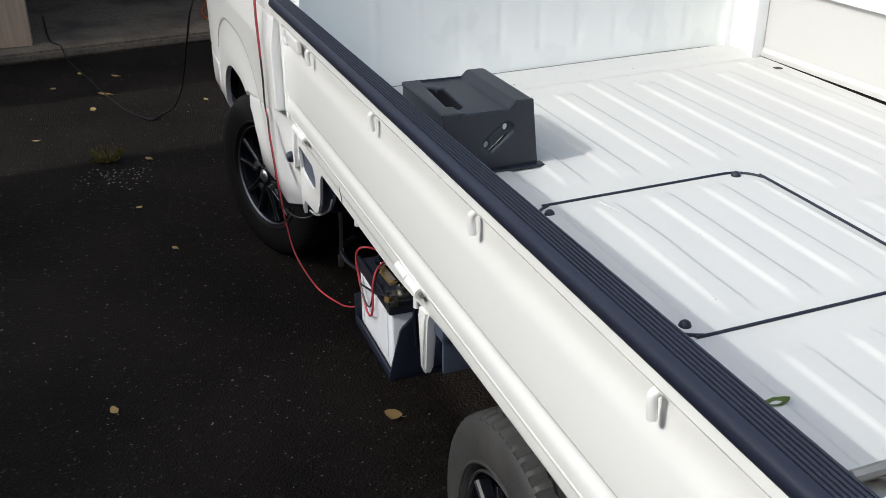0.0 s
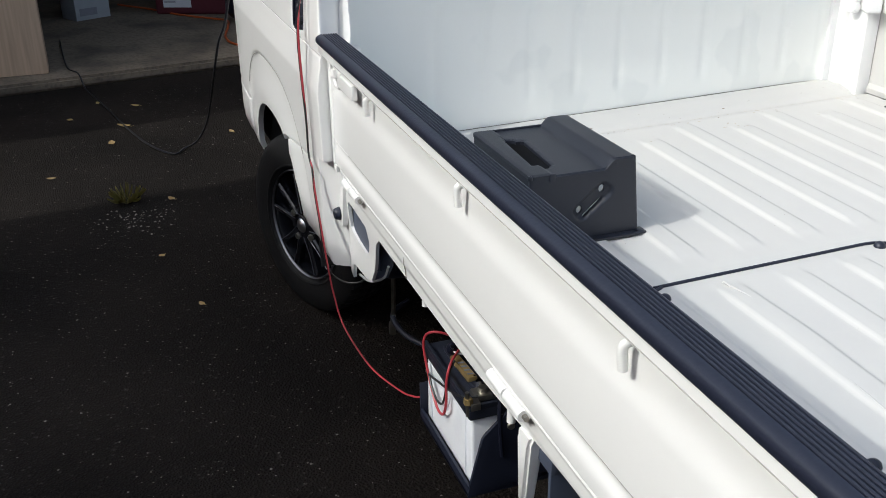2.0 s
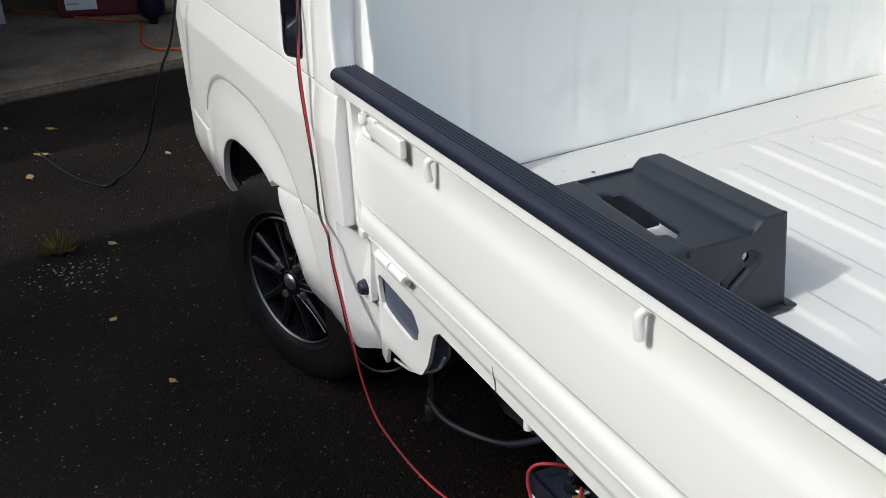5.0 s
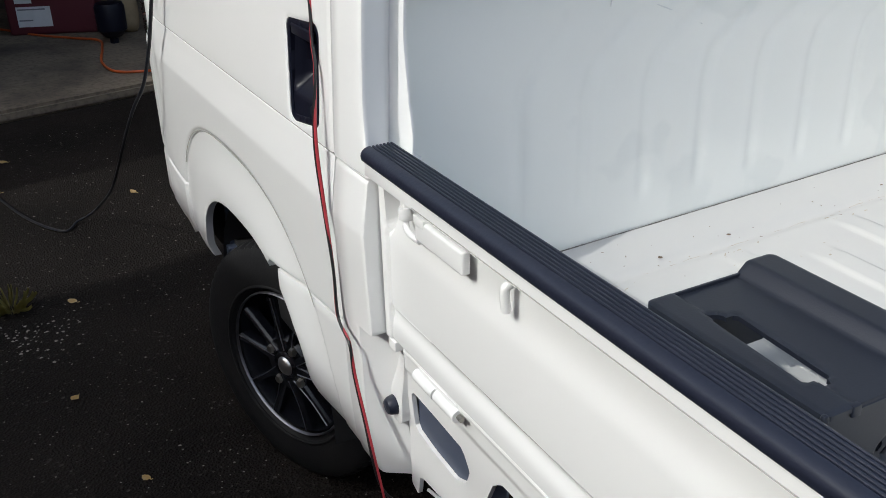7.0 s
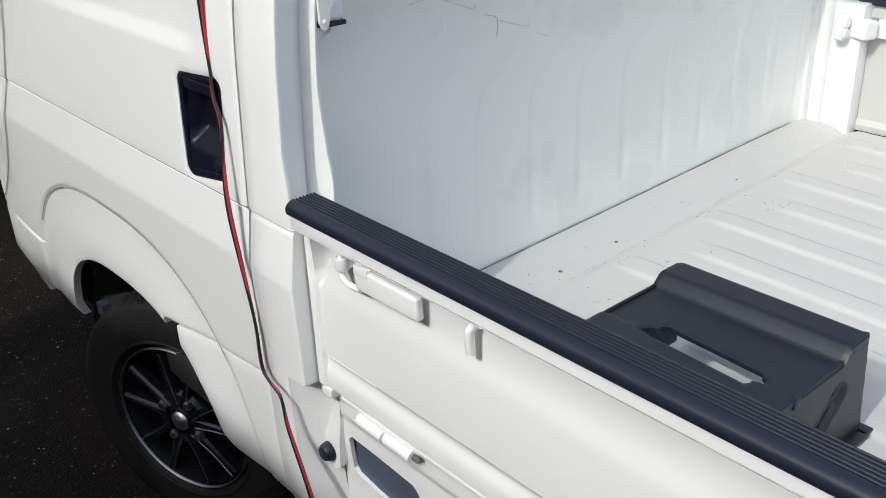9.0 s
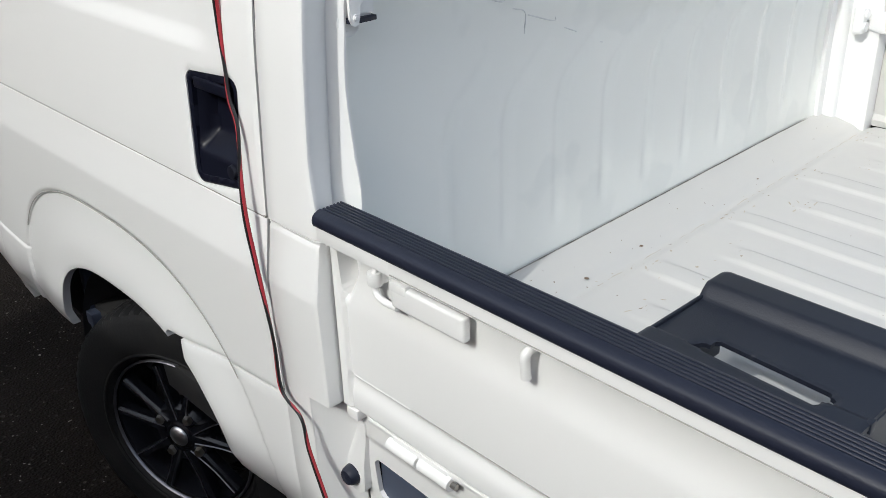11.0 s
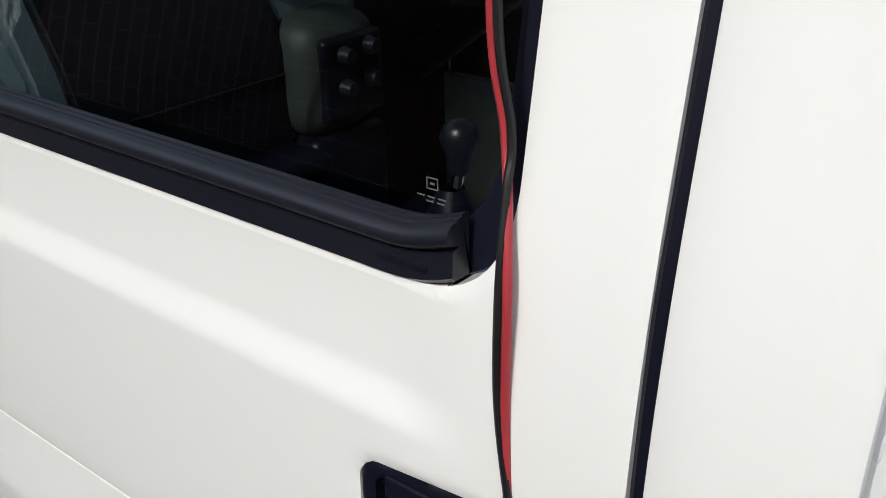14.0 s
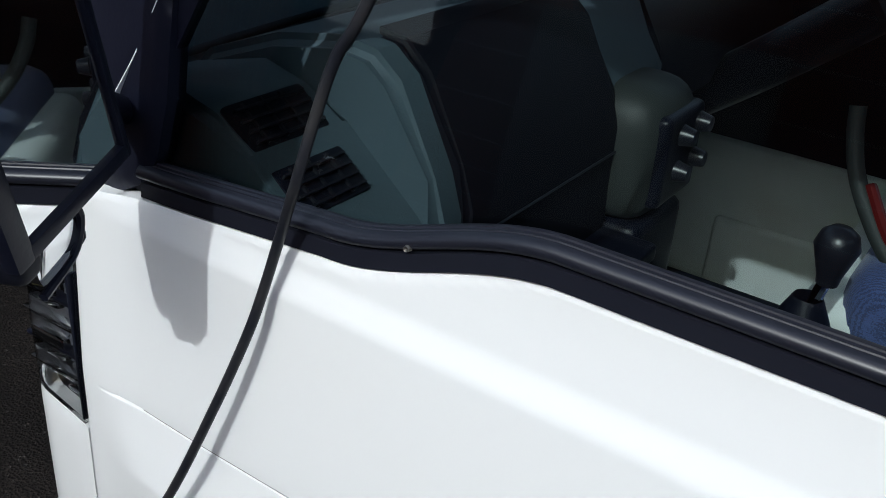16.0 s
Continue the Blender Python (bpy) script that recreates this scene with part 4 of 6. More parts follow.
def build_side_gate():
    g = part("side_gate", extrude_y(OUT + INN, -0.130, GATE_END, 60, True), PAINT, truck, "white pressed steel drop side", 24)
    # front end: folded edge strip, crimped seam and a pressed pocket under the band
    pocket = poly_inside([(-0.0060, 0.9155), (-0.0345, 0.9155), (-0.0350, 0.892), (-0.0305, 0.872), (-0.0180, 0.843), (-0.0125, 0.850)], 0.002)

    def end_place(y, z):
        x = face_x(z)
        seam = -0.0145 + 0.0022 * np.exp(-((z - 0.835) / 0.006) ** 2) - 0.0015 * np.exp(-((z - 0.735) / 0.010) ** 2)
        edge = smooth(-0.002, 0.003, y - seam)
        x = x * (1 - edge) + (np.minimum(x, 0.0190) - 0.001) * edge
        x = x + 0.0035 * np.exp(-((y - seam) / 0.0018) ** 2)
        return np.stack([x + 0.004 * smooth(-0.006, 0.0, pocket(y, z)), y, z], -1)

    front = sheet(grid_lines(-0.1305, 0.002, 0.0020), grid_lines(0.677, 0.9185, 0.0026), lambda y, z: np.minimum(np.minimum(y + 0.1302, 0.0015 - y), np.minimum(np.minimum(z - 0.6772, 0.9183 - z), -pocket(y, z))), end_place, (0.030, 0, 0))
    part("gate_end", front, PAINT, g, sharp=50)
    part("end_backing", block(0.050, 0.056, -0.130, -0.001, 0.676, 0.930, 0.001), PAINT, g)
    part("top_band", block(0.0, 0.0415, -0.1305, 0.0010, 0.9195, 0.9402, 0.0016), PAINT, g)
    part("band_bead", lathe([(0.0, 0.0004), (-0.0035, 0.0035), (0.004, 0.005)], (0.012, -0.0050, 0.9150), 12), PAINT, g)
    part("lower_tab", block(0.0185, 0.040, -0.024, -0.001, 0.6585, 0.6745, 0.003), PAINT, g)
    for x, z in ((0.0008, 0.9220), (0.0205, 0.7320)):
        part("seam_line", tube([(x, -0.131, z), (x, GATE_END + 0.004, z)], 0.0008, 1, 6), CREASE_SHADE_DIRT, g, "dirty seam along the drop side")
    part("rail_cap", extrude_y(RAIL, 0.002, GATE_END - 0.01, 60, True), CAP, g, "ribbed black rubber rail cap", 24)
    for y in (-0.323, -0.795, -1.258, -1.705):
        rod = tube([(0.032, y - 0.003, 0.902), (0.023, y - 0.002, 0.9055), (0.014, y, 0.903), (0.0105, y + 0.001, 0.896), (0.0125, y + 0.001, 0.872)], 0.0056, 8, 10)
        part("rope_hook", rod, PAINT, g)
        part("rivet", lathe([(0.0, 0.0003), (-0.002, 0.003), (0.002, 0.004)], (0.032, y - 0.026, 0.904), 10), PAINT, g)
    # latch with its lever and stay
    part("latch", block(0.006, 0.018, -0.240, -0.124, 0.877, 0.907, 0.004, 3), PAINT, g, "white drop side latch lever")
    part("latch_tab", block(0.005, 0.026, -0.150, -0.122, 0.898, 0.911, 0.003, 2), PAINT, g)
    pivot = part("latch_pivot", joined(tube([(0.015, -0.088, 0.916), (0.012, -0.088, 0.890), (0.011, -0.094, 0.878), (0.010, -0.108, 0.875), (0.010, -0.130, 0.876)], 0.0044, 8, 10)), PAINT, g)
    part("collar", moved(lathe([(-0.008, 0.003), (-0.008, 0.0085), (-0.005, 0.0095), (0.005, 0.0095), (0.008, 0.0085), (0.008, 0.003)], (0, 0, 0), 18), Matrix.Translation((0.0135, -0.088, 0.897)) @ pose(0, 0, 0, 0, 90, 0)), PAINT, pivot)
    part("collar_plate", block(0.014, 0.032, -0.096, -0.078, 0.890, 0.904, 0.002), PAINT, pivot)
    part("latch_bolt", lathe([(0.0, 0.0004), (-0.002, 0.003), (0.006, 0.004)], (0.018, -0.139, 0.9125), 10), STEEL, g)
    for y in (-0.142, -0.957, -1.70):
        a = tube([(0.0215, y + 0.056, 0.6575), (0.0215, y + 0.002, 0.6575)], 0.0095, 1, 12)
        b = tube([(0.0215, y - 0.002, 0.6575), (0.0215, y - 0.056, 0.6575)], 0.0095, 1, 12)
        hinge = part("hinge", joined(a, b, block(0.020, 0.040, y - 0.05, y + 0.05, 0.6575, 0.6725, 0.003)), PAINT, g, "white painted hinge")
        part("hinge_pin", tube([(0.0215, y + 0.060, 0.6575), (0.0215, y - 0.064, 0.6575)], 0.004, 1, 8), STEEL, g)


build_side_gate()


def sill_low(y):
    return np.where(y > -0.75, 0.597, 0.597 + 0.022 * smooth(-0.75, -1.15, y))


def bed_side_in(y, z):
    skirt = poly_inside([(-0.008, 0.70), (-0.008, 0.410), (-0.022, 0.404), (-0.030, 0.444), (-0.090, 0.450), (-0.150, 0.456), (-0.180, 0.468), (-0.205, 0.500), (-0.228, 0.545), (-0.248, 0.582), (-0.270, 0.60), (-0.270, 0.70)], 0.004)(y, z)
    rail = np.minimum(np.minimum(0.669 - z, z - sill_low(y)), np.minimum(-0.016 - y, y - GATE_END))
    body = np.minimum(np.maximum(skirt, rail), 0.669 - z)
    hole = poly_inside([(-0.036, 0.583), (-0.036, 0.532), (-0.080, 0.525), (-0.142, 0.522), (-0.168, 0.533), (-0.180, 0.557), (-0.170, 0.577), (-0.10, 0.581)], 0.009)(y, z)
    return np.minimum(body, -hole)


def bed_side_place(y, z):
    return np.stack([0.034 + 0.004 * (z < 0.625) + 0.006 * smooth(0.60, 0.50, z), y, z], -1)


part("bed_side", sheet(grid_lines(GATE_END, -0.006, 0.0075), grid_lines(0.38, 0.692, 0.006), bed_side_in, bed_side_place, (0.007, 0, 0), 0.05), PAINT, truck, "white bed side rail with a filler opening", 45)
part("bed_lip", extrude_y([(0.0225, 0.6735), (0.0215, 0.671), (0.0225, 0.6655), (0.0265, 0.6615), (0.0330, 0.6560), (0.046, 0.6560), (0.046, 0.6735)], -0.042, GATE_END, 40), PAINT, truck, "white folded lip along the bed side", 30)
part("filler_box", block(0.050, 0.058, -0.21, -0.026, 0.50, 0.63, 0.0), GREY_PAINT, truck, "grey primed filler box behind the opening")
# plate set back under the skirt, its shade given by a blue-grey colour
under = sheet(grid_lines(-0.31, -0.01, 0.004), grid_lines(0.39, 0.62, 0.004), poly_inside([(-0.050, 0.412), (-0.110, 0.428), (-0.185, 0.470), (-0.215, 0.510), (-0.225, 0.60), (-0.080, 0.60), (-0.065, 0.46)], 0.003),
              lambda y, z: np.stack([0.062 + 0.02 * smooth(-0.06, -0.27, y), y, z], -1), (0.004, 0, 0), 0.1)
bracket = part("skirt_bracket", under, SHADE_GREY, truck, "bracket plate below the bed side, coloured blue-grey as shaded", 50)
part("bracket_lip", tube([(0.056, -0.035, 0.410), (0.060, -0.110, 0.427), (0.070, -0.185, 0.468), (0.074, -0.213, 0.507)], 0.0028, 6, 8), PAINT, bracket)
part("filler_hose", tube([(0.085, -0.155, 0.49), (0.10, -0.13, 0.46), (0.16, -0.10, 0.44)], 0.022, 6, 12), CAP, truck, "black filler hose")
part("bump_stop", joined(lathe([(-0.014, 0.0004), (-0.013, 0.011), (-0.009, 0.0135), (0.0, 0.0155), (0.006, 0.0155)], (0.028, 0.010, 0.549), 20)), CAP, truck, "black rubber bump stop")
part("stop_bracket", sheet(grid_lines(-0.03, 0.035, 0.0025), grid_lines(0.51, 0.665, 0.004), poly_inside([(-0.014, 0.655), (-0.019, 0.640), (-0.013, 0.572), (-0.010, 0.530), (0.000, 0.522), (0.020, 0.526), (0.026, 0.545), (0.018, 0.575), (0.004, 0.610)], 0.002),
     lambda y, z: np.stack([0.031 - 0.003 * smooth(0.62, 0.57, z), y, z], -1), (0.012, 0, 0), 0.1), PAINT, truck, "white tapered bump stop bracket", 50)
for y in (-0.515, -0.90):
    part("tie_peg", tube([(0.055, y, 0.615), (0.054, y, 0.568)], 0.0068, 1, 10), PAINT, truck)
leg = extrude_y([(0.036, 0.615), (0.032, 0.600), (0.036, 0.485), (0.046, 0.472), (0.056, 0.482), (0.058, 0.615)], -0.966, -1.008, 1)
bmesh.ops.bevel(leg, geom=leg.edges[:], offset=0.005, segments=2, affect="EDGES")
for v in leg.verts:
    if v.co.y < -0.985:
        v.co.y += 0.024 * (0.615 - v.co.z) / 0.13
part("guard_leg", leg, PAINT, truck, "white bracket leg below the bed")
part("guard_plate", joined(block(0.058, 0.20, -1.025, -1.017, 0.50, 0.62, 0.002), block(0.05, 0.07, -1.04, -0.99, 0.57, 0.62, 0.006)), GREY_PAINT, truck)
part("step_seam", tube([(0.0345, -0.452, 0.640), (0.0338, -0.456, 0.628), (0.0370, -0.4545, 0.612), (0.0372, -0.455, 0.598)], 0.0011, 6, 6), SEAM, truck)

FLOOR_Z = 0.668
RIBS = [0.11 + 0.1245 * k for k in range(11)]
HATCH = poly_inside([(0.40, -0.83), (0.79, -0.83), (0.79, -1.225), (0.40, -1.225)], 0.068)


def rib_height(x, y):
    """Height of the pressed ribs over the bed floor."""
    h = np.zeros(np.shape(x))
    for k, c in enumerate(RIBS):
        front = (-0.065, -0.13)[k % 2]
        for a, b in ((front, -0.69 if c < 0.93 else -0.90), (-0.80, -1.25), (-1.37, -1.90)):
            run = smooth(0, 0.03, a - y) * smooth(0, 0.03, y - b)
            if c > 0.93 and a == -0.80:
                continue
            if c > 0.93 and a == -1.37:
                run = smooth(0, 0.03, -0.98 - y) * smooth(0, 0.03, y - b)
            h = h + run * (smooth(0.030, 0.018, np.abs(x - c)))
    return h * smooth(0.012, 0.028, np.abs(HATCH(x, y)))


def floor_lean(x, y=-0.35):
    """The bed stands a little higher on its far side and at its front."""
    return 0.024 * (x - 0.36) + 0.014 * (y + 0.35)


def floor_place(x, y):
    z = FLOOR_Z + 0.0050 * rib_height(x, y) + 0.015 * smooth(-0.035, 0.072, y) - 0.006 * smooth(-0.05, -0.03, y) * smooth(-0.005, -0.02, y)
    bulge = np.exp(-(((x - 0.50) / 0.05) ** 2 + ((y + 0.98) / 0.09) ** 2))
    return np.stack([x, y, z + 0.004 * bulge + floor_lean(x, y)], -1)


FINE_X = tuple((c + s, 0.008, 0.004) for c in RIBS for s in (-0.024, 0.024))
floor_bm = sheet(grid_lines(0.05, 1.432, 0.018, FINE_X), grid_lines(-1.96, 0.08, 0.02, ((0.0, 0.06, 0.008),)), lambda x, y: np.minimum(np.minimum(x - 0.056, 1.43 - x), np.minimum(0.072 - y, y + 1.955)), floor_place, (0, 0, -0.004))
bed_floor = part("bed_floor", floor_bm, BED_PAINT_DIM, truck, "white ribbed steel load floor with scuffs", 30)
WAVE = [(0.48, -0.79), (0.491, -0.869), (0.486, -0.933), (0.465, -0.971), (0.472, -0.999), (0.468, -1.133), (0.46, -1.21)]
ARC = [(0.068 * math.cos(math.pi / 2 * k / 6), 0.068 * math.sin(math.pi / 2 * k / 6)) for k in range(7)]
seal_pts = [(0.79 + a, -0.83 + b) for a, b in reversed(ARC)] + [(0.79 + b, -1.225 - a) for a, b in reversed(ARC)] + [(0.40 - a, -1.225 - b) for a, b in reversed(ARC)] + [(0.40 - b, -0.83 + a) for a, b in reversed(ARC)]
seal_pts += seal_pts[:1]
part("hatch_seal", tube([(x, y, FLOOR_Z + 0.0015 + floor_lean(x, y)) for x, y in seal_pts], 0.0032, 3, 8), CAP, bed_floor, "black rubber seal round the engine hatch")
part("pressed_line", tube([(x, y, FLOOR_Z + 0.0035 + floor_lean(x, y)) for x, y in WAVE], 0.0022, 8, 6), BED_PAINT_DIM, bed_floor)
for x, y in ((0.364, -0.800), (0.811, -0.778), (0.373, -1.254), (0.826, -1.245)):
    ob = part("bolt_cap", joined(lathe([(-0.009, 0.0004), (-0.008, 0.005), (-0.005, 0.0085), (0.0, 0.0105), (0.004, 0.0105)], (0, 0, 0), 16)), CAP, bed_floor, "black plastic bolt cap")
    ob.data.transform(Matrix.Translation((x, y, FLOOR_Z + 0.001 + floor_lean(x, y))) @ pose(0, 0, 0, 0, 90, 0))
hole = part("floor_hole", lathe([(0.0, 0.0004), (0.0, 0.014)], (0, 0, 0), 20), UNDER, bed_floor)
hole.data.transform(Matrix.Translation((1.395, -0.165, FLOOR_Z + 0.0012 + floor_lean(1.395, -0.165))) @ pose(0, 0, 0, 0, 90, 0))
for x, y in ((0.50, -0.010), (0.648, -0.007), (0.80, -0.002), (1.02, -0.004), (1.25, 0.004)):
    ob = part("weld_spot", lathe([(-0.001, 0.0004), (0.0, 0.0042)], (0, 0, 0), 8), RUST, bed_floor)
    ob.data.transform(Matrix.Translation((x, y, FLOOR_Z + 0.002 + floor_lean(x, y))) @ pose(0, 0, 0, 0, 90, 0))


def floor_specks():
    """Small rust spots and grime along the front gutter and the rib ends."""
    rnd = random.Random(21)
    verts, faces = [], []
    spots = [(rnd.uniform(0.25, 1.35), rnd.gauss(0.005, 0.02), rnd.uniform(0.0005, 0.0013)) for _ in range(32)]
    spots += [(rnd.choice(RIBS) + rnd.gauss(0, 0.012), rnd.choice((-0.07, -0.13)) + rnd.gauss(0, 0.012), rnd.uniform(0.0005, 0.0014)) for _ in range(30)]
    spots += [(rnd.uniform(0.1, 1.4), rnd.uniform(-1.9, 0.0), rnd.uniform(0.0004, 0.0008)) for _ in range(40)]
    for x, y, r in spots:
        base, turn, stretch = len(verts), rnd.uniform(0, 3.1), rnd.uniform(1, 3)
        p = floor_place(np.array(x), np.array(y))
        for k in range(6):
            a = 2 * math.pi * k / 6
            u, v = r * stretch * math.cos(a), r * math.sin(a) * rnd.uniform(0.6, 1.2)
            verts.append((x + u * math.cos(turn) - v * math.sin(turn), y + u * math.sin(turn) + v * math.cos(turn), float(p[2]) + 0.0006))
        faces.append(tuple(range(base, base + 6)))
    ob = part("rust_specks", mesh_of(verts, faces), RUST, bed_floor)
    tagged(ob, "scattered rust specks and grime on white paint", kind="stuff")


floor_specks()


def floor_grime():
    """Thin brown grime at the front ends of the ribs and along the gutter."""
    rnd = random.Random(5)
    verts, faces = [], []
    spots = []
    for k, c in enumerate(RIBS):
        front = (-0.065, -0.13)[k % 2]
        for _ in range(7):
            spots.append((c + rnd.gauss(0, 0.022), front + rnd.gauss(0.004, 0.010), rnd.uniform(0.0006, 0.0026)))
    spots += [(rnd.uniform(0.2, 1.4), rnd.gauss(-0.035, 0.012), rnd.uniform(0.0005, 0.0014)) for _ in range(24)]
    for x, y, r in spots:
        if not 0.07 < x < 1.41:
            continue
        base, turn, stretch = len(verts), rnd.gauss(0.0, 0.5), rnd.uniform(1.2, 4.5)
        for k in range(9):
            a = 2 * math.pi * k / 9
            w = rnd.uniform(0.5, 1.3)
            u, v = r * stretch * w * math.cos(a), r * w * math.sin(a)
            px, py = x + u * math.cos(turn) - v * math.sin(turn), y + u * math.sin(turn) + v * math.cos(turn)
            verts.append((px, py, float(floor_place(np.array(px), np.array(py))[2]) + 0.0005))
        faces.append(tuple(range(base, base + 9)))
    line = [(0.10 + 0.013 * k, -0.031 + 0.0012 * math.sin(1.7 * k) + 0.0008 * math.sin(0.6 * k)) for k in range(99)]
    for (xa, ya), (xb, yb) in zip(line, line[1:]):
        w = rnd.uniform(0.0001, 0.0009)
        if rnd.random() < 0.3:
            continue
        base = len(verts)
        for px, py in ((xa, ya - w), (xb, yb - w), (xb, yb + w), (xa, ya + w)):
            verts.append((px, py, float(floor_place(np.array(px), np.array(py))[2]) + 0.0005))
        faces.append((base, base + 1, base + 2, base + 3))
    ob = part("floor_grime", mesh_of(verts, faces), GRIME, bed_floor)
    tagged(ob, "thin brown grime at the rib ends", kind="stuff")


floor_grime()


def bulk_place(x, z):
    """Fluted rear wall of the cab."""
    y = np.full(np.shape(x), 0.074)
    for k in range(10):
        c = 0.283 + 0.1195 * k
        bend = 0.012 * smooth(0.93, 0.99, z) + 1.15 * np.maximum(0, z - 0.985) * (1 + 0.05 * k)
        top = 1.055 + 0.008 * k
        w = smooth(0.0135, 0.0065, np.abs(x - c - bend)) * smooth(top, top - 0.025, z) * smooth(0.735, 0.775, z)
        y = y + 0.0030 * w
    y = y - 0.004 * smooth(1.10, 1.13, z + 0.10 * (x - 0.2) * (x < 0.9))
    y = y - 0.020 * smooth(1.34, 1.43, x)
    return np.stack([x, y, z], -1)


part("bulkhead", sheet(grid_lines(0.045, 1.44, 0.0075), grid_lines(0.662, 1.25, 0.011), lambda x, z: np.minimum(np.minimum(x - 0.05, 1.43 - x), np.minimum(z - 0.664, 1.24 - z)), bulk_place, (0, 0.01, 0)), BULK_PAINT, truck,
     "white fluted rear cab wall, slightly glossy", 40)
part("bulkhead_seam", tube([(0.06, 0.0710, 0.6825), (0.7, 0.0710, 0.6975), (1.31, 0.070, 0.7115), (1.40, 0.056, 0.7045)], 0.0010, 6, 6), SEAM, truck)
for pts in ([(0.268, 1.149), (0.313, 1.151), (0.386, 1.125), (0.392, 1.131)], [(0.411, 1.112), (0.437, 1.102), (0.440, 1.070)], [(0.444, 1.097), (0.502, 1.078), (0.506, 1.083)], [(0.528, 1.063), (0.558, 1.051)], [(0.600, 1.030), (0.622, 1.022)]):
    part("crease_mark", tube([(x, float(bulk_place(np.array(x), np.array(z))[1]) + 0.0003, z) for x, z in pts], 0.0010, 5, 5), CREASE, truck, "fine crease in the panel")
part("rear_post", extrude_z([(1.440, 0.030), (1.430, 0.031), (1.398, 0.036), (1.393, 0.040), (1.390, 0.050), (1.392, 0.09), (1.44, 0.09)], 0.662, 1.66, 4, True, lambda z: -float(lean(z))), PAINT, truck)


def build_guard():
    """Frame in front of the rear window."""
    post = extrude_z([(0.084, 0.004), (0.084, 0.018), (0.118, 0.020), (0.120, -0.002)], 1.168, 1.62, 2)
    bmesh.ops.bevel(post, geom=post.edges[:], offset=0.004, segments=2, affect="EDGES")
    g = part("window_guard", post, PAINT, truck, "white guard frame behind the rear window")
    part("foot_rubber", block(0.0835, 0.1205, -0.002, 0.0185, 1.1625, 1.1685, 0.001), CAP, g)
    part("cross_bar", block(0.117, 1.36, -0.002, 0.022, 1.212, 1.246, 0.005, 3), PAINT, g)
    part("upper_bar", block(0.117, 1.36, 0.0, 0.022, 1.40, 1.43, 0.006, 3), PAINT, g)
    part("far_post", block(1.33, 1.362, -0.004, 0.02, 1.168, 1.62, 0.004), PAINT, g)
    for k in range(5):
        x = 0.36 + 0.2 * k
        part("upright", tube([(x, 0.011, 1.25), (x, 0.011, 1.41)], 0.007, 1, 10), PAINT, g)
    part("bracket", joined(tube([(0.100, 0.018, 1.19), (0.094, 0.03, 1.205), (0.088, 0.05, 1.20)], 0.006, 6, 8), block(0.068, 0.10, 0.045, 0.056, 1.10, 1.22, 0.006)), PAINT, g)
    for ob in (g, *g.children):
        ob.data.transform(Matrix.Translation((-0.002, 0.012, -0.004)))
    plate = sheet(grid_lines(0.066, 0.112, 0.0015), grid_lines(1.138, 1.222, 0.002), poly_inside([(0.080, 1.2075), (0.093, 1.2055), (0.097, 1.201), (0.097, 1.190), (0.094, 1.185), (0.0895, 1.181), (0.0885, 1.168), (0.0865, 1.161), (0.083, 1.160), (0.080, 1.167)], 0.003),
                  lambda x, z: np.stack([x, 0.0060 + 0 * x, z], -1), (0, 0.004, 0), 0.1)
    hinge = part("bracket_plate", plate, PAINT, g, "white hinge plate welded to the guard post", 50)
    part("plate_rod", tube([(0.078, 0.008, 1.2065), (0.083, 0.0065, 1.2070), (0.088, 0.0065, 1.2065), (0.093, 0.008, 1.2050)], 0.0030, 6, 10), PAINT, hinge)
    for r, x, y, z in ((0.0170, 0.0890, 0.026, 1.158), (0.0042, 0.0848, 0.0055, 1.167)):
        disc = part("washer", lathe([(-0.002, 0.0004), (-0.002, 0.6 * r), (-0.0005, 0.62 * r), (-0.001, 0.93 * r), (0.0, r), (0.006, r)], (0, 0, 0), 40), PAINT, hinge)
        disc.data.transform(Matrix.Translation((x, y, z)) @ pose(0, 0, 0, 0, 0, 90))
    frame = sheet(grid_lines(0.06, 1.42, 0.02), grid_lines(1.22, 1.67, 0.02), lambda x, z: np.minimum(np.minimum(x - 0.07, 1.40 - x), np.minimum(-poly_inside([(0.26, 1.34), (1.21, 1.34), (1.18, 1.56), (0.29, 1.56)], 0.05)(x, z), np.minimum(z - 1.236, 1.66 - z))),
                  lambda x, z: np.stack([x, 0.066 + 0 * x, z], -1), (0, 0.02, 0), 0.1)
    part("rear_window_frame", frame, PAINT, truck)
    part("rear_glass", block(0.20, 1.27, 0.076, 0.080, 1.28, 1.62), GLASS, truck)


build_guard()


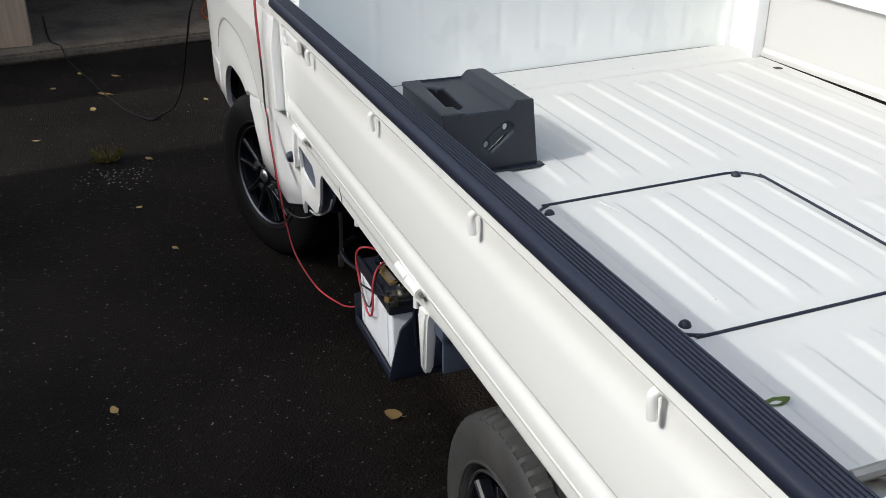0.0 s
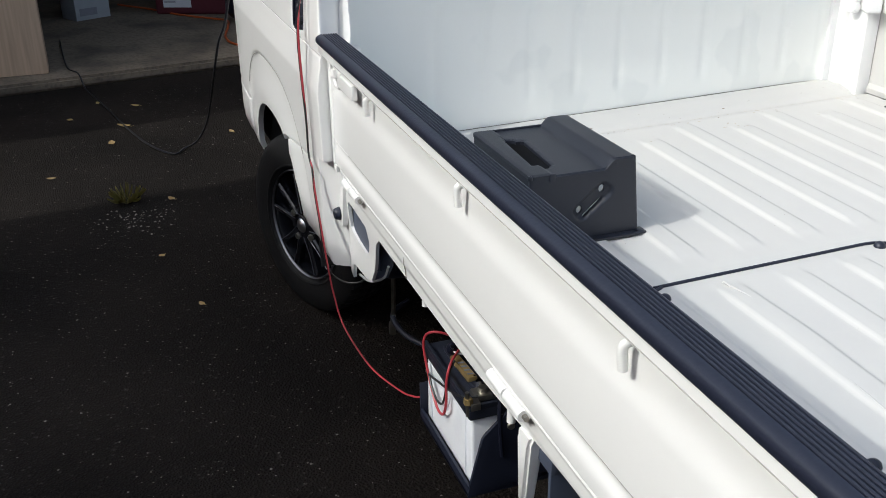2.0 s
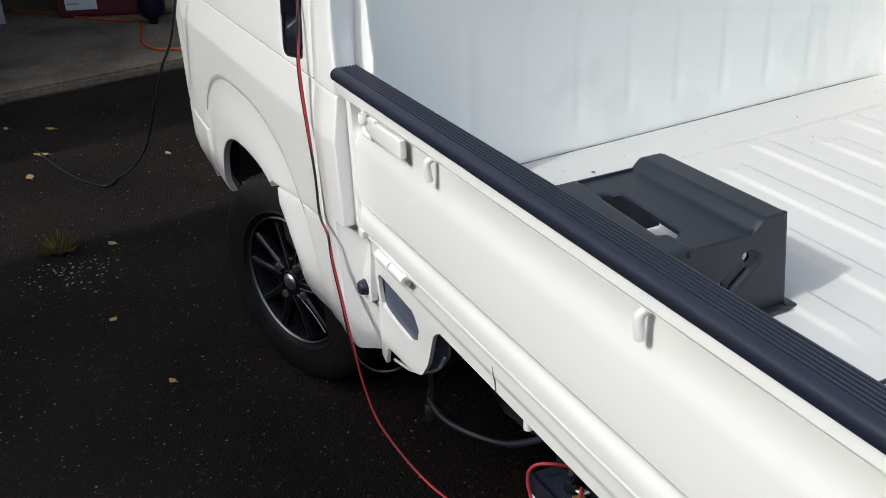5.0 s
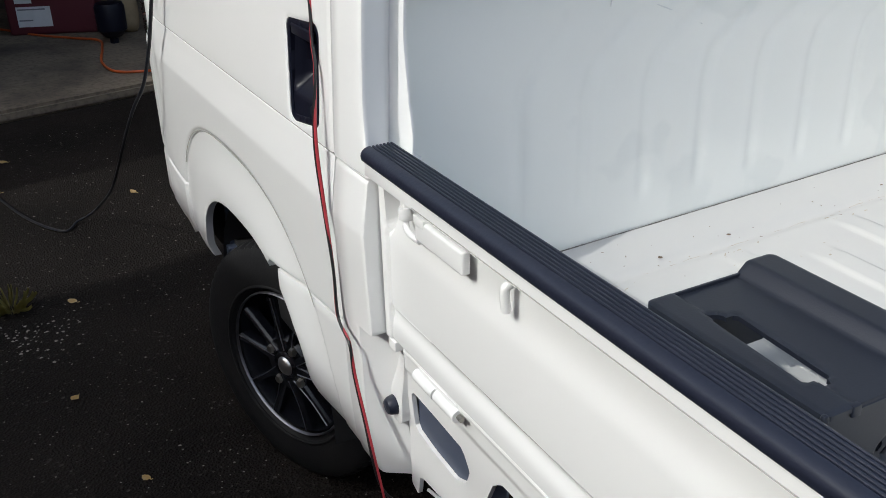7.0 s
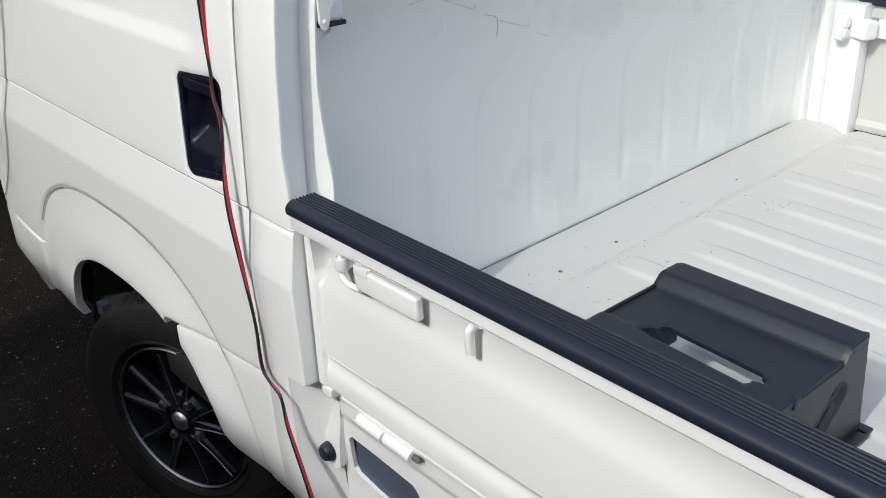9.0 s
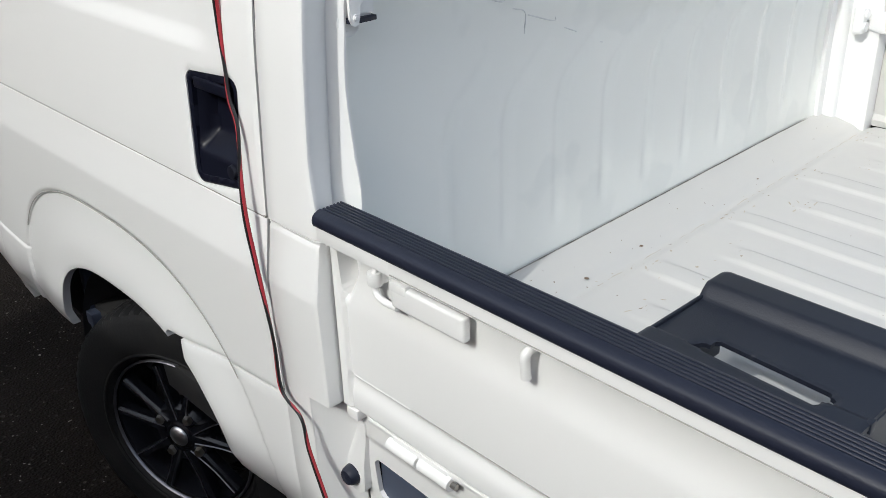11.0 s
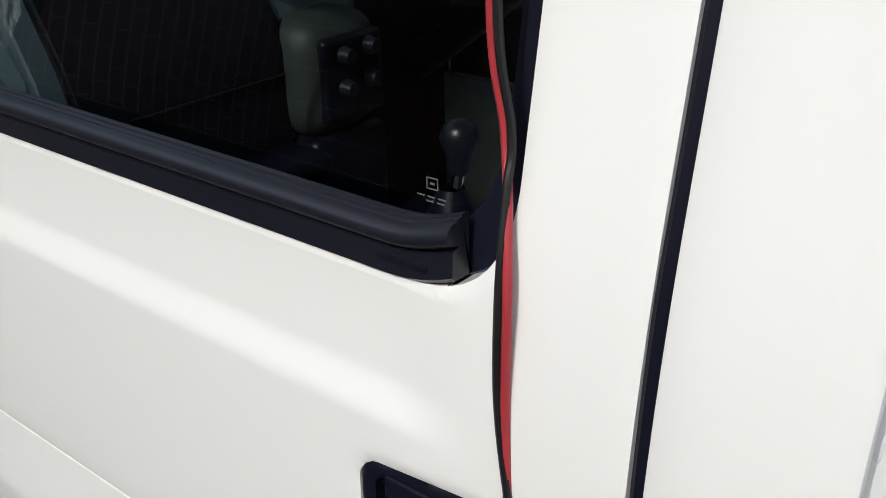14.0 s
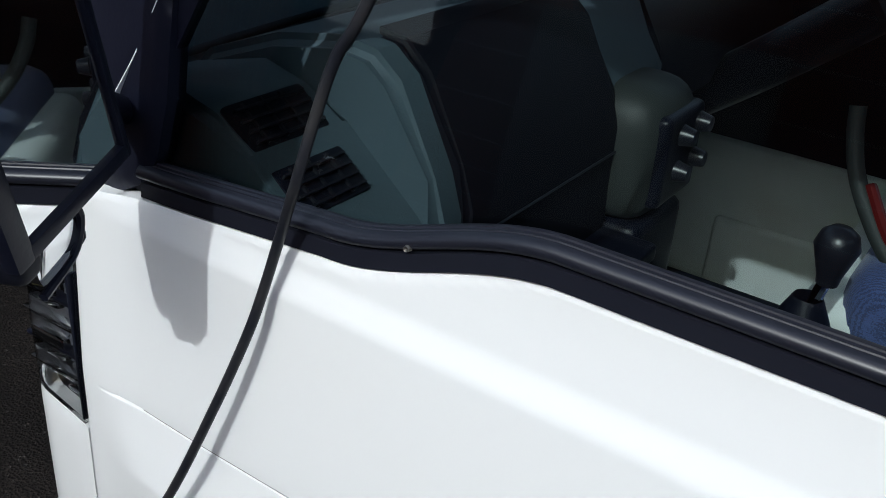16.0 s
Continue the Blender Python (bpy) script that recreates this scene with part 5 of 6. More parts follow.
def build_far_gate():
    prof = [(1.475 - x, z) for x, z in FAR_OUT] + [(1.475 - x, z) for x, z in FAR_INN]
    prof = [(x, z + (0.030 if z > 0.72 else 0.006)) for x, z in prof]
    # takes the toned-down bed white, since sunlight clips on this face
    g = part("far_gate", extrude_y(prof, -0.006, GATE_END, 2, True), BED_PAINT_DIM, truck, "white drop side on the far side", 24)
    part("rail_cap", extrude_y([(1.475 - x, z + 0.030) for x, z in RAIL], 0.0, GATE_END, 2, True), CAP, g)
    part("end_plate", block(1.405, 1.445, -0.030, 0.06, 0.665, 0.975, 0.004), PAINT, g)
    part("inner_band", block(1.428, 1.44, GATE_END, -0.05, 0.905, 0.945, 0.004), PAINT, g)
    part("strap_latch", joined(block(1.395, 1.432, -0.055, 0.012, 0.905, 0.945, 0.008, 3, turn=pose(0, 0, 0, 0, 0, -22)), block(1.375, 1.40, -0.004, 0.018, 0.90, 0.955, 0.006, 3)), PAINT, g)
    for z in (0.915, 0.940):
        ob = part("latch_screw", lathe([(0.0, 0.0004), (0.0, 0.010), (0.004, 0.011)], (0, 0, 0), 14), PAINT, g)
        ob.data.transform(Matrix.Translation((1.388, -0.008, z)) @ pose(0, 0, 0, 0, 0, 90))
    t = part("tail_gate", moved(extrude_y(FAR_OUT + FAR_INN, -0.02, -1.42, 2, True), pose(0.02, -1.965, 0, 0, 0, 90)), PAINT, truck, "white drop tail gate", 24)
    part("gate_lock", joined(block(0.045, 0.13, -1.945, -1.90, 0.905, 0.935, 0.006), tube([(0.06, -1.90, 0.937), (0.10, -1.91, 0.945), (0.13, -1.93, 0.937)], 0.006, 6, 8)), STEEL, truck, "steel corner lock")


build_far_gate()


def build_underbody():
    part("chassis_rail", joined(block(0.28, 0.36, -1.95, 0.2, 0.42, 0.60, 0.008), block(1.1, 1.18, -1.95, 0.2, 0.42, 0.60, 0.008)), UNDER, truck)
    part("bed_underside", block(0.07, 1.42, -1.95, 0.05, 0.610, 0.630, 0.0), UNDER, truck)
    for y in (-0.35, -0.85, -1.5):
        part("cross_member", block(0.06, 1.42, y, y + 0.05, 0.57, 0.609, 0.004), UNDER, truck)
    part("cab_floor", block(0.06, 1.41, 0.10, 1.45, 0.38, 0.44, 0.0), UNDER, truck)
    part("engine_pan", block(0.45, 1.05, -1.3, -0.5, 0.28, 0.42, 0.04), UNDER, truck)
    part("axle", tube([(0.15, -1.225, 0.262), (1.35, -1.225, 0.262)], 0.035, 1, 10), UNDER, truck)
    part("spare_tyre", moved(lathe([(0.0, 0.10), (0.0, 0.17), (0.012, 0.24), (0.03, 0.26), (0.10, 0.26), (0.12, 0.24), (0.12, 0.10)], (0, 0, 0), 56, lambda i, s: 0.004 if i in (3, 4) and s % 2 else 0.0, True), pose(0.47, -0.17, 0.42, 0, 90, 0)), TYRE, truck, "spare tyre slung below the bed")
    part("hanger", joined(tube([(0.15, 0.015, 0.42), (0.15, 0.02, 0.30), (0.148, 0.03, 0.22)], 0.006, 6, 8), block(0.140, 0.156, 0.024, 0.036, 0.20, 0.235, 0.003), lathe([(0.0, 0.003), (0.0, 0.012), (0.008, 0.012), (0.008, 0.003)], (0.146, 0.026, 0.25), 6)), STEEL, truck)
    part("brake_hose", tube([(0.20, 0.06, 0.27), (0.15, 0.03, 0.255), (0.16, -0.05, 0.235), (0.22, -0.16, 0.24), (0.28, -0.25, 0.3)], 0.007, 8, 8), CAP, truck)
    part("battery_tray", joined(block(0.043, 0.235, -0.756, -0.502, 0.322, 0.331, 0.002), block(0.043, 0.048, -0.756, -0.502, 0.322, 0.346, 0.001), block(0.043, 0.235, -0.507, -0.502, 0.322, 0.40, 0.001)), CAP, truck, "black battery tray")
    shield = sheet(grid_lines(0.04, 0.36, 0.008), grid_lines(0.30, 0.53, 0.008), poly_inside([(0.05, 0.332), (0.34, 0.38), (0.34, 0.50), (0.13, 0.487), (0.075, 0.435)], 0.008)
                   , lambda x, z: np.stack([x, -0.760 - 0.01 * np.exp(-((np.hypot(x - 0.20, z - 0.40) - 0.05) / 0.012) ** 2), z], -1), (0, 0.006, 0), 0.2)
    part("battery_shield", shield, CAP, truck, "black moulded battery bracket", 60)
    ob = part("shield_screw", lathe([(0.0, 0.0004), (0.0, 0.006), (0.004, 0.007)], (0, 0, 0), 12), STEEL, truck)
    ob.data.transform(Matrix.Translation((0.115, -0.768, 0.457)) @ pose(0, 0, 0, 0, 0, 90))
    part("side_box", block(0.24, 0.28, -0.95, -0.45, 0.38, 0.58, 0.006), UNDER, truck)


build_underbody()


# ---- cab interior ----
def along_x(profile, x0, x1, bevel=0.0):
    """A closed profile of (y, z) drawn along x."""
    bm = mesh_of([(x, y, z) for x in (x0, x1) for y, z in profile],
                 [tuple(range(len(profile))), tuple(range(2 * len(profile) - 1, len(profile) - 1, -1))]
                 + [(i, (i + 1) % len(profile), len(profile) + (i + 1) % len(profile), len(profile) + i) for i in range(len(profile))])
    if bevel:
        bmesh.ops.bevel(bm, geom=[ed for ed in bm.edges if abs(ed.verts[0].co.x - ed.verts[1].co.x) < 1e-6], offset=bevel, segments=3, affect="EDGES")
    return bm


def build_interior():
    end = [(0.99, 0.82), (0.99, 1.075), (1.02, 1.10), (1.10, 1.165), (1.145, 1.192), (1.20, 1.205), (1.30, 1.180), (1.345, 1.135), (1.345, 0.82)]
    mid = [(0.985, 0.82), (0.985, 1.085), (1.00, 1.13), (1.045, 1.215), (1.075, 1.238), (1.12, 1.243), (1.20, 1.228), (1.30, 1.190), (1.345, 1.140), (1.345, 0.82)]
    d = part("dashboard", along_x(mid, 0.222, 0.764, 0.012), DASH, truck, "grey moulded dashboard", 30)
    part("dash_end", along_x(end, 0.088, 0.226, 0.010), DASH, d, sharp=30)
    low = [(1.00, 1.055), (0.995, 1.10), (1.01, 1.15), (1.05, 1.215), (1.08, 1.236), (1.12, 1.242), (1.20, 1.228), (1.30, 1.190), (1.345, 1.140), (1.345, 1.00), (1.10, 1.00)]
    part("dash_driver", along_x(low, 0.762, 1.37, 0.010), TRIM, d, "dark dashboard in front of the wheel", 30)
    part("firewall_lining", block(0.10, 1.372, 1.30, 1.33, 0.42, 1.02, 0.004), UNDER, truck)
    slope = pose(0, 0, 0, -52, 0, 0)
    for y, z, x1 in ((1.124, 1.178, 0.200), (1.066, 1.133, 0.192)):
        at = Matrix.Translation((0.0, y, z)) @ slope
        v = part("air_vent", moved(block(0.100, x1, -0.006, 0.003, -0.026, 0.026, 0.004), at), TRIM, d, "black slatted air vent")
        for k in range(4):
            part("vane", moved(block(0.106, x1 - 0.006, -0.011, -0.004, -0.020 + 0.0115 * k, -0.0175 + 0.0115 * k, 0.0), at), SATIN, v)
        for k in range(3):
            part("vane", moved(block(0.118 + 0.024 * k, 0.1205 + 0.024 * k, -0.009, -0.004, -0.022, 0.022, 0.0), at), SATIN, v)
    lid = along_x([(0.976, 0.93), (0.976, 1.09), (0.992, 1.135), (1.036, 1.218), (1.066, 1.2445), (1.10, 1.248), (1.10, 0.93)], 0.262, 0.60, 0.007)
    part("airbag_panel", lid, SHELL, d, "black padded panel", 30)
    part("panel_seam", tube([(0.262, 0.974, 1.06), (0.60, 0.974, 1.06)], 0.0015, 1, 6), SATIN, d)
    part("glovebox", block(0.27, 0.58, 0.93, 1.0, 0.80, 0.945, 0.02, 3), TRIM, d)
    c = part("centre_console", block(0.59, 0.755, 0.925, 1.07, 0.955, 1.137, 0.062, 7), GREY_PLASTIC, truck, "grey rounded centre pod with black controls")
    part("control_panel", block(0.616, 0.736, 0.918, 0.945, 0.985, 1.108, 0.012, 4), TRIM, c)
    for x, z in ((0.648, 1.083), (0.70, 1.088), (0.648, 1.035), (0.70, 1.04)):
        part("knob", moved(lathe([(-0.018, 0.0004), (-0.017, 0.010), (0.0, 0.014)], (0, 0, 0), 16), Matrix.Translation((x, 0.913, z)) @ pose(0, 0, 0, 0, 0, 90)), SATIN, c)
    part("console_stack", block(0.60, 0.755, 0.93, 1.05, 0.56, 0.962, 0.02, 3), TRIM, c)
    part("cup_holder", block(0.44, 0.60, 0.90, 1.0, 0.93, 0.955, 0.008, 3), TRIM, c)
    part("door_panel", block(1.372, 1.42, 0.14, 1.30, 0.832, 1.20, 0.01), TRIM, truck)
    part("door_pocket", joined(block(1.352, 1.42, 0.14, 1.32, 0.42, 0.836, 0.006, 3), block(1.335, 1.36, 0.30, 1.05, 0.50, 0.68, 0.012, 3)), PALE_PLASTIC, truck, "pale grey lower door trim")
    part("far_pillar", joined(block(1.37, 1.43, 0.06, 0.20, 0.44, 1.66, 0.01), block(1.421, 1.44, 0.14, 1.30, 0.40, 1.20, 0.006)), PAINT, truck)
    part("far_glass", sheet(grid_lines(0.20, 1.16, 0.12), grid_lines(1.20, 1.64, 0.11), lambda y, z: np.minimum(1.60 - 0.5 * (z - 0.9) - y, 1 + 0 * y), lambda y, z: np.stack([1.445 - lean(z), y, z], -1)), GLASS, truck)
    part("bulkhead_lining", block(0.10, 1.37, 0.10, 0.12, 0.45, 1.23, 0.0), DASH, truck)
    part("tunnel", block(0.50, 0.86, 0.12, 1.0, 0.44, 0.80, 0.03), TRIM, truck)
    lev = part("shift_lever", joined(lathe([(-0.045, 0.0005), (-0.044, 0.012), (-0.036, 0.022), (-0.020, 0.027), (-0.004, 0.022), (0.018, 0.015), (0.030, 0.013), (0.034, 0.0005)], (0, 0, 0), 24)), SATIN, truck, "black ball shift knob")
    lev.data.transform(Matrix.Translation((0.641, 0.702, 0.985)) @ pose(0, 0, 0, 0, 90, 0) )
    part("stalk", tube([(0.641, 0.702, 0.965), (0.642, 0.71, 0.93), (0.645, 0.725, 0.86)], 0.008, 6, 8), CHROME, lev)
    part("gaiter", moved(lathe([(0.0, 0.018), (0.03, 0.032), (0.06, 0.045), (0.10, 0.065)], (0, 0, 0), 20), Matrix.Translation((0.643, 0.718, 0.93)) @ pose(0, 0, 0, 0, 90, 0)), TRIM, lev)

    def seat(x0, x1):
        cush = block(x0, x1, 0.20, 0.70, 0.80, 0.938, 0.06, 5)
        for v in cush.verts:
            if v.co.z > 0.88:
                v.co.z += 0.02 * math.sin((v.co.y - 0.2) * 6) + 0.012 * math.cos((v.co.x - (x0 + x1) / 2) * 9)
        s = part("driver_seat" if x0 > 0.6 else "passenger_seat", cush, SEAT, truck, "blue woven cloth seat cushion", 50)
        part("seat_back", block(x0, x1, 0.115, 0.215, 0.88, 1.42, 0.045, 4, turn=pose(0, 0, 0, -4, 0, 0)), SEAT, s)
        part("seat_base", block(x0 + 0.005, x1 - 0.01, 0.21, 0.75, 0.64, 0.885, 0.05, 4), PALE_PLASTIC, s)
        return s

    ds = seat(0.735, 1.22)
    seat(0.13, 0.52)
    part("buckle", block(0.585, 0.610, 0.420, 0.465, 0.90, 0.972, 0.005, 2, turn=pose(0, 0, 0, 12, 0, 0)), TRIM, ds, "black belt buckle with a red button")
    part("buckle_button", block(0.578, 0.586, 0.426, 0.460, 0.954, 0.965, 0.002), RED_PLASTIC, ds)
    part("belt_stub", block(0.59, 0.61, 0.52, 0.57, 0.925, 0.945, 0.004, 2, turn=pose(0, 0, 0, 25, 0, 20)), TRIM, ds)
    part("grab_handle", tube([(0.898, 0.765, 1.097), (0.885, 0.756, 1.058), (0.855, 0.733, 1.012), (0.815, 0.690, 0.966), (0.784, 0.648, 0.932)], 0.012, 8, 10), GREY_PLASTIC, ds, "grey handle with a red strip")
    part("red_strip", tube([(0.846, 0.714, 1.012), (0.808, 0.676, 0.970), (0.785, 0.642, 0.943)], 0.008, 6, 8), RED_PLASTIC, ds)
    col = part("steering_wheel", moved(lathe([(0.0, 0.165), (0.012, 0.175), (0.024, 0.165), (0.012, 0.155)], (0, 0, 0), 48, None, True), Matrix.Translation((1.02, 0.75, 1.245)) @ pose(0, 0, 0, 0, 0, 90) @ pose(0, 0, 0, 0, 38, 0)), SATIN, truck, "black steering wheel", 60)
    part("steering_column", tube([(1.02, 0.78, 1.22), (1.02, 0.95, 1.08), (1.02, 1.1, 0.97)], 0.04, 4, 12), TRIM, col)
    for dx, dz in ((-0.158, 0.03), (0.158, 0.03), (0.0, -0.16)):
        part("wheel_spoke", moved(tube([(0.0, 0.0, 0.0), (0.004, 0.6 * dx, 0.6 * dz), (0.012, dx, dz)], 0.011, 4, 8), Matrix.Translation((1.02, 0.75, 1.245)) @ pose(0, 0, 0, 0, 0, 90) @ pose(0, 0, 0, 0, 38, 0)), SATIN, col)
    part("wheel_hub", moved(block(-0.02, 0.02, -0.06, 0.06, -0.06, 0.06, 0.015), Matrix.Translation((1.02, 0.76, 1.235)) @ pose(0, 0, 0, 0, 0, 90) @ pose(0, 0, 0, 0, 38, 0)), TRIM, col)


build_interior()


# ---- things on and beside the truck ----
def build_cover():
    """Black moulded battery cover lying on the load floor."""
    x0, x1, y0, y1, z0 = 0.232, 0.438, -0.562, -0.286, FLOOR_Z + 0.003
    slot_a = poly_inside([(0.274, -0.342), (0.292, -0.352), (0.291, -0.514), (0.277, -0.514)], 0.002)
    slot_b = poly_inside([(0.272, -0.362), (0.306, -0.362), (0.297, -0.505), (0.263, -0.505)], 0.003)
    slot = lambda x, y: np.maximum(slot_a(x, y), slot_b(x, y))  # noqa: E731

    def top(x, y):
        z = 0.806 + 0.013 * smooth(0.378, 0.398, x)
        return np.stack([x, y, z - 0.005 * smooth(0.272, 0.280, x) * smooth(0.385, 0.375, x)], -1)

    cover_in = lambda x, y: np.minimum(poly_inside([(x0 + 0.01, y0 + 0.01), (x1 - 0.01, y0 + 0.01), (x1 - 0.01, y1 - 0.01), (x0 + 0.01, y1 - 0.01)], 0.010)(x, y), -slot(x, y))  # noqa: E731
    c = thing("battery_cover", ((x0 + x1) / 2, (y0 + y1) / 2, z0), "black moulded plastic battery cover lying on the white bed", "cover")
    part("lid", sheet(grid_lines(x0 - 0.005, x1 + 0.005, 0.0035), grid_lines(y0 - 0.005, y1 + 0.005, 0.0035), cover_in, top, (0, 0, -0.006), 0.3), PLASTIC, c, sharp=50)
    hole1, hole2 = (0.376, 0.763), (0.333, 0.728)

    def near_in(x, z):
        a = poly_inside([(x0 + 0.004, z0), (x1 + 0.012, z0), (x1 - 0.002, 0.8175), (0.398, 0.8175), (0.379, 0.8005), (x0 + 0.002, 0.8005)], 0.002)(x, z)
        for hx, hz in (hole1, hole2):
            a = np.minimum(a, np.hypot((x - hx) / 0.8, z - hz) - 0.0075)
        a = np.minimum(a, -poly_inside([(0.376, 0.748), (0.379, 0.745), (0.341, 0.713), (0.338, 0.716)], 0.0)(x, z))
        return a

    groove = lambda x, z: 0.006 * smooth(0.016, 0.008, -poly_inside([hole1, (hole1[0] + 0.006, hole1[1] - 0.004), (hole2[0] + 0.004, hole2[1] - 0.004), hole2], 0.0)(x, z))  # noqa: E731
    part("end_wall", sheet(grid_lines(x0, x1 + 0.015, 0.003), grid_lines(z0, 0.825, 0.003), near_in, lambda x, z: np.stack([x, y0 + 0.002 - 0.08 * (0.82 - z) * 0.2 + groove(x, z), z], -1), (0, 0.005, 0), 0.3), PLASTIC, c, sharp=50)
    part("end_wall", block(x0 + 0.004, x1, y1 - 0.006, y1 - 0.001, z0 + 0.02, 0.805, 0.002), PLASTIC, c)
    part("side_lip", block(x1 - 0.005, x1 - 0.001, y0 + 0.006, y1 - 0.004, 0.796, 0.814, 0.001), PLASTIC, c)
    part("foot_flange", joined(block(x1 + 0.004, x1 + 0.026, y0 - 0.012, y0 + 0.012, z0 - 0.001, z0 + 0.004, 0.002), block(x0 + 0.01, x1 + 0.012, y0 - 0.014, y0 + 0.002, z0 - 0.001, z0 + 0.004, 0.002)), PLASTIC, c)
    part("side_wall", block(x0 + 0.003, x0 + 0.008, y0 + 0.006, y1 - 0.004, z0, 0.803, 0.002), PLASTIC, c)
    for px, pz in ((0.2335, 0.806), (0.398, 0.8165)):
        part("boss", moved(lathe([(-0.004, 0.0004), (-0.003, 0.0035), (0.0, 0.0045), (0.004, 0.0045)], (0, 0, 0), 14), Matrix.Translation((px, y0 + 0.004, pz - 0.004)) @ pose(0, 0, 0, 0, 90, 0)), PLASTIC, c)
    part("notch_clip", block(0.268, 0.280, y0 - 0.002, y0 + 0.006, 0.792, 0.806, 0.002), PLASTIC, c)


build_cover()


def build_battery():
    b = thing("car_battery", (0.14, -0.628, 0.331), "white car battery with a black lid and clamped terminals", "battery")
    case = block(0.055, 0.225, -0.740, -0.516, 0.332, 0.468, 0.006, 3)
    for v in case.verts:
        k = (0.468 - v.co.z) / 0.14
        v.co.y += -0.003 * k if v.co.y < -0.628 else 0.003 * k
    part("case", case, BATTERY_CASE, b, "milky white plastic case")
    lid = part("lid", block(0.050, 0.230, -0.744, -0.512, 0.467, 0.488, 0.004), PLASTIC, b, "black lid")
    part("raised_top", block(0.075, 0.205, -0.71, -0.545, 0.487, 0.500, 0.005), PLASTIC, lid)
    for k in range(3):
        part("vent_plug", moved(lathe([(-0.005, 0.0005), (-0.005, 0.011), (0.0, 0.012)], (0, 0, 0), 16), Matrix.Translation((0.165, -0.585 - 0.045 * k, 0.500)) @ pose(0, 0, 0, 0, 90, 0)), TRIM, lid)
    for y in (-0.715, -0.54):
        part("rib", block(0.0525, 0.056, y - 0.002, y + 0.002, 0.34, 0.465, 0.001), BATTERY_CASE, b)
    part("hold_down", joined(block(0.095, 0.118, -0.735, -0.52, 0.500, 0.511, 0.003), tube([(0.105, -0.742, 0.506), (0.098, -0.756, 0.47), (0.10, -0.764, 0.40)], 0.004, 6, 8)), TRIM, b)
    part("terminal_cover", moved(block(-0.0085, 0.0085, -0.040, 0.040, -0.005, 0.005, 0.002), pose(0.079, -0.640, 0.503, 0, 8, 3)), BRASS, b, "brass fuse link with dark print")
    for k in range(4):
        part("print_bar", moved(block(-0.006, 0.005, -0.030 + 0.013 * k, -0.026 + 0.013 * k, 0.0048, 0.0056), pose(0.079, -0.640, 0.503, 0, 8, 3)), INK, b, "dark unreadable print")
    for y, z in ((-0.690, 0.505), (-0.700, 0.512), (-0.672, 0.503)):
        part("stud", tube([(0.088, y, z - 0.012), (0.084, y - 0.004, z + 0.004)], 0.0036, 1, 8), CHROME, b, "bright plated stud")
    part("frame_edge", joined(block(0.050, 0.056, -0.742, -0.514, 0.487, 0.497, 0.002), block(0.050, 0.120, -0.744, -0.738, 0.487, 0.496, 0.002)), PLASTIC, b)
    part("earth_lead", tube([(0.10, -0.715, 0.503), (0.12, -0.735, 0.515), (0.16, -0.745, 0.50), (0.20, -0.76, 0.47)], 0.0055, 8, 8), BLACK_WIRE, b, "black earth lead")
    part("live_lead", tube([(0.085, -0.575, 0.510), (0.11, -0.55, 0.525), (0.15, -0.53, 0.52), (0.20, -0.50, 0.50)], 0.006, 8, 8), BLACK_WIRE, b)
    part("white_tag", moved(block(-0.008, 0.008, -0.012, 0.012, -0.001, 0.001), pose(0.083, -0.598, 0.512, 0, 20, 15)), PAPER, b, "small white cable tag")
    part("boot", moved(lathe([(-0.02, 0.004), (-0.014, 0.010), (0.0, 0.012), (0.010, 0.010)], (0, 0, 0), 14), pose(0.080, -0.583, 0.510, 0, 40, 70)), TRIM, b, "black rubber terminal boot")
    part("terminal", moved(lathe([(-0.022, 0.0005), (-0.022, 0.008), (0.0, 0.0095)], (0, 0, 0), 16), Matrix.Translation((0.085, -0.715, 0.488)) @ pose(0, 0, 0, 0, 90, 0)), STEEL, b)
    part("clamp", joined(block(0.066, 0.104, -0.730, -0.700, 0.490, 0.502, 0.004), block(0.052, 0.070, -0.746, -0.722, 0.486, 0.500, 0.003)), STEEL, b, "dull metal terminal clamp")
    part("clamp_bolt", tube([(0.048, -0.737, 0.520), (0.050, -0.737, 0.474)], 0.0038, 1, 8), STEEL, b)
    part("clamp_nut", moved(lathe([(-0.006, 0.0005), (-0.006, 0.0075), (0.004, 0.0085)], (0, 0, 0), 6), Matrix.Translation((0.050, -0.737, 0.502)) @ pose(0, 0, 0, 0, 90, 0)), BRASS, b, sharp=20)


build_battery()


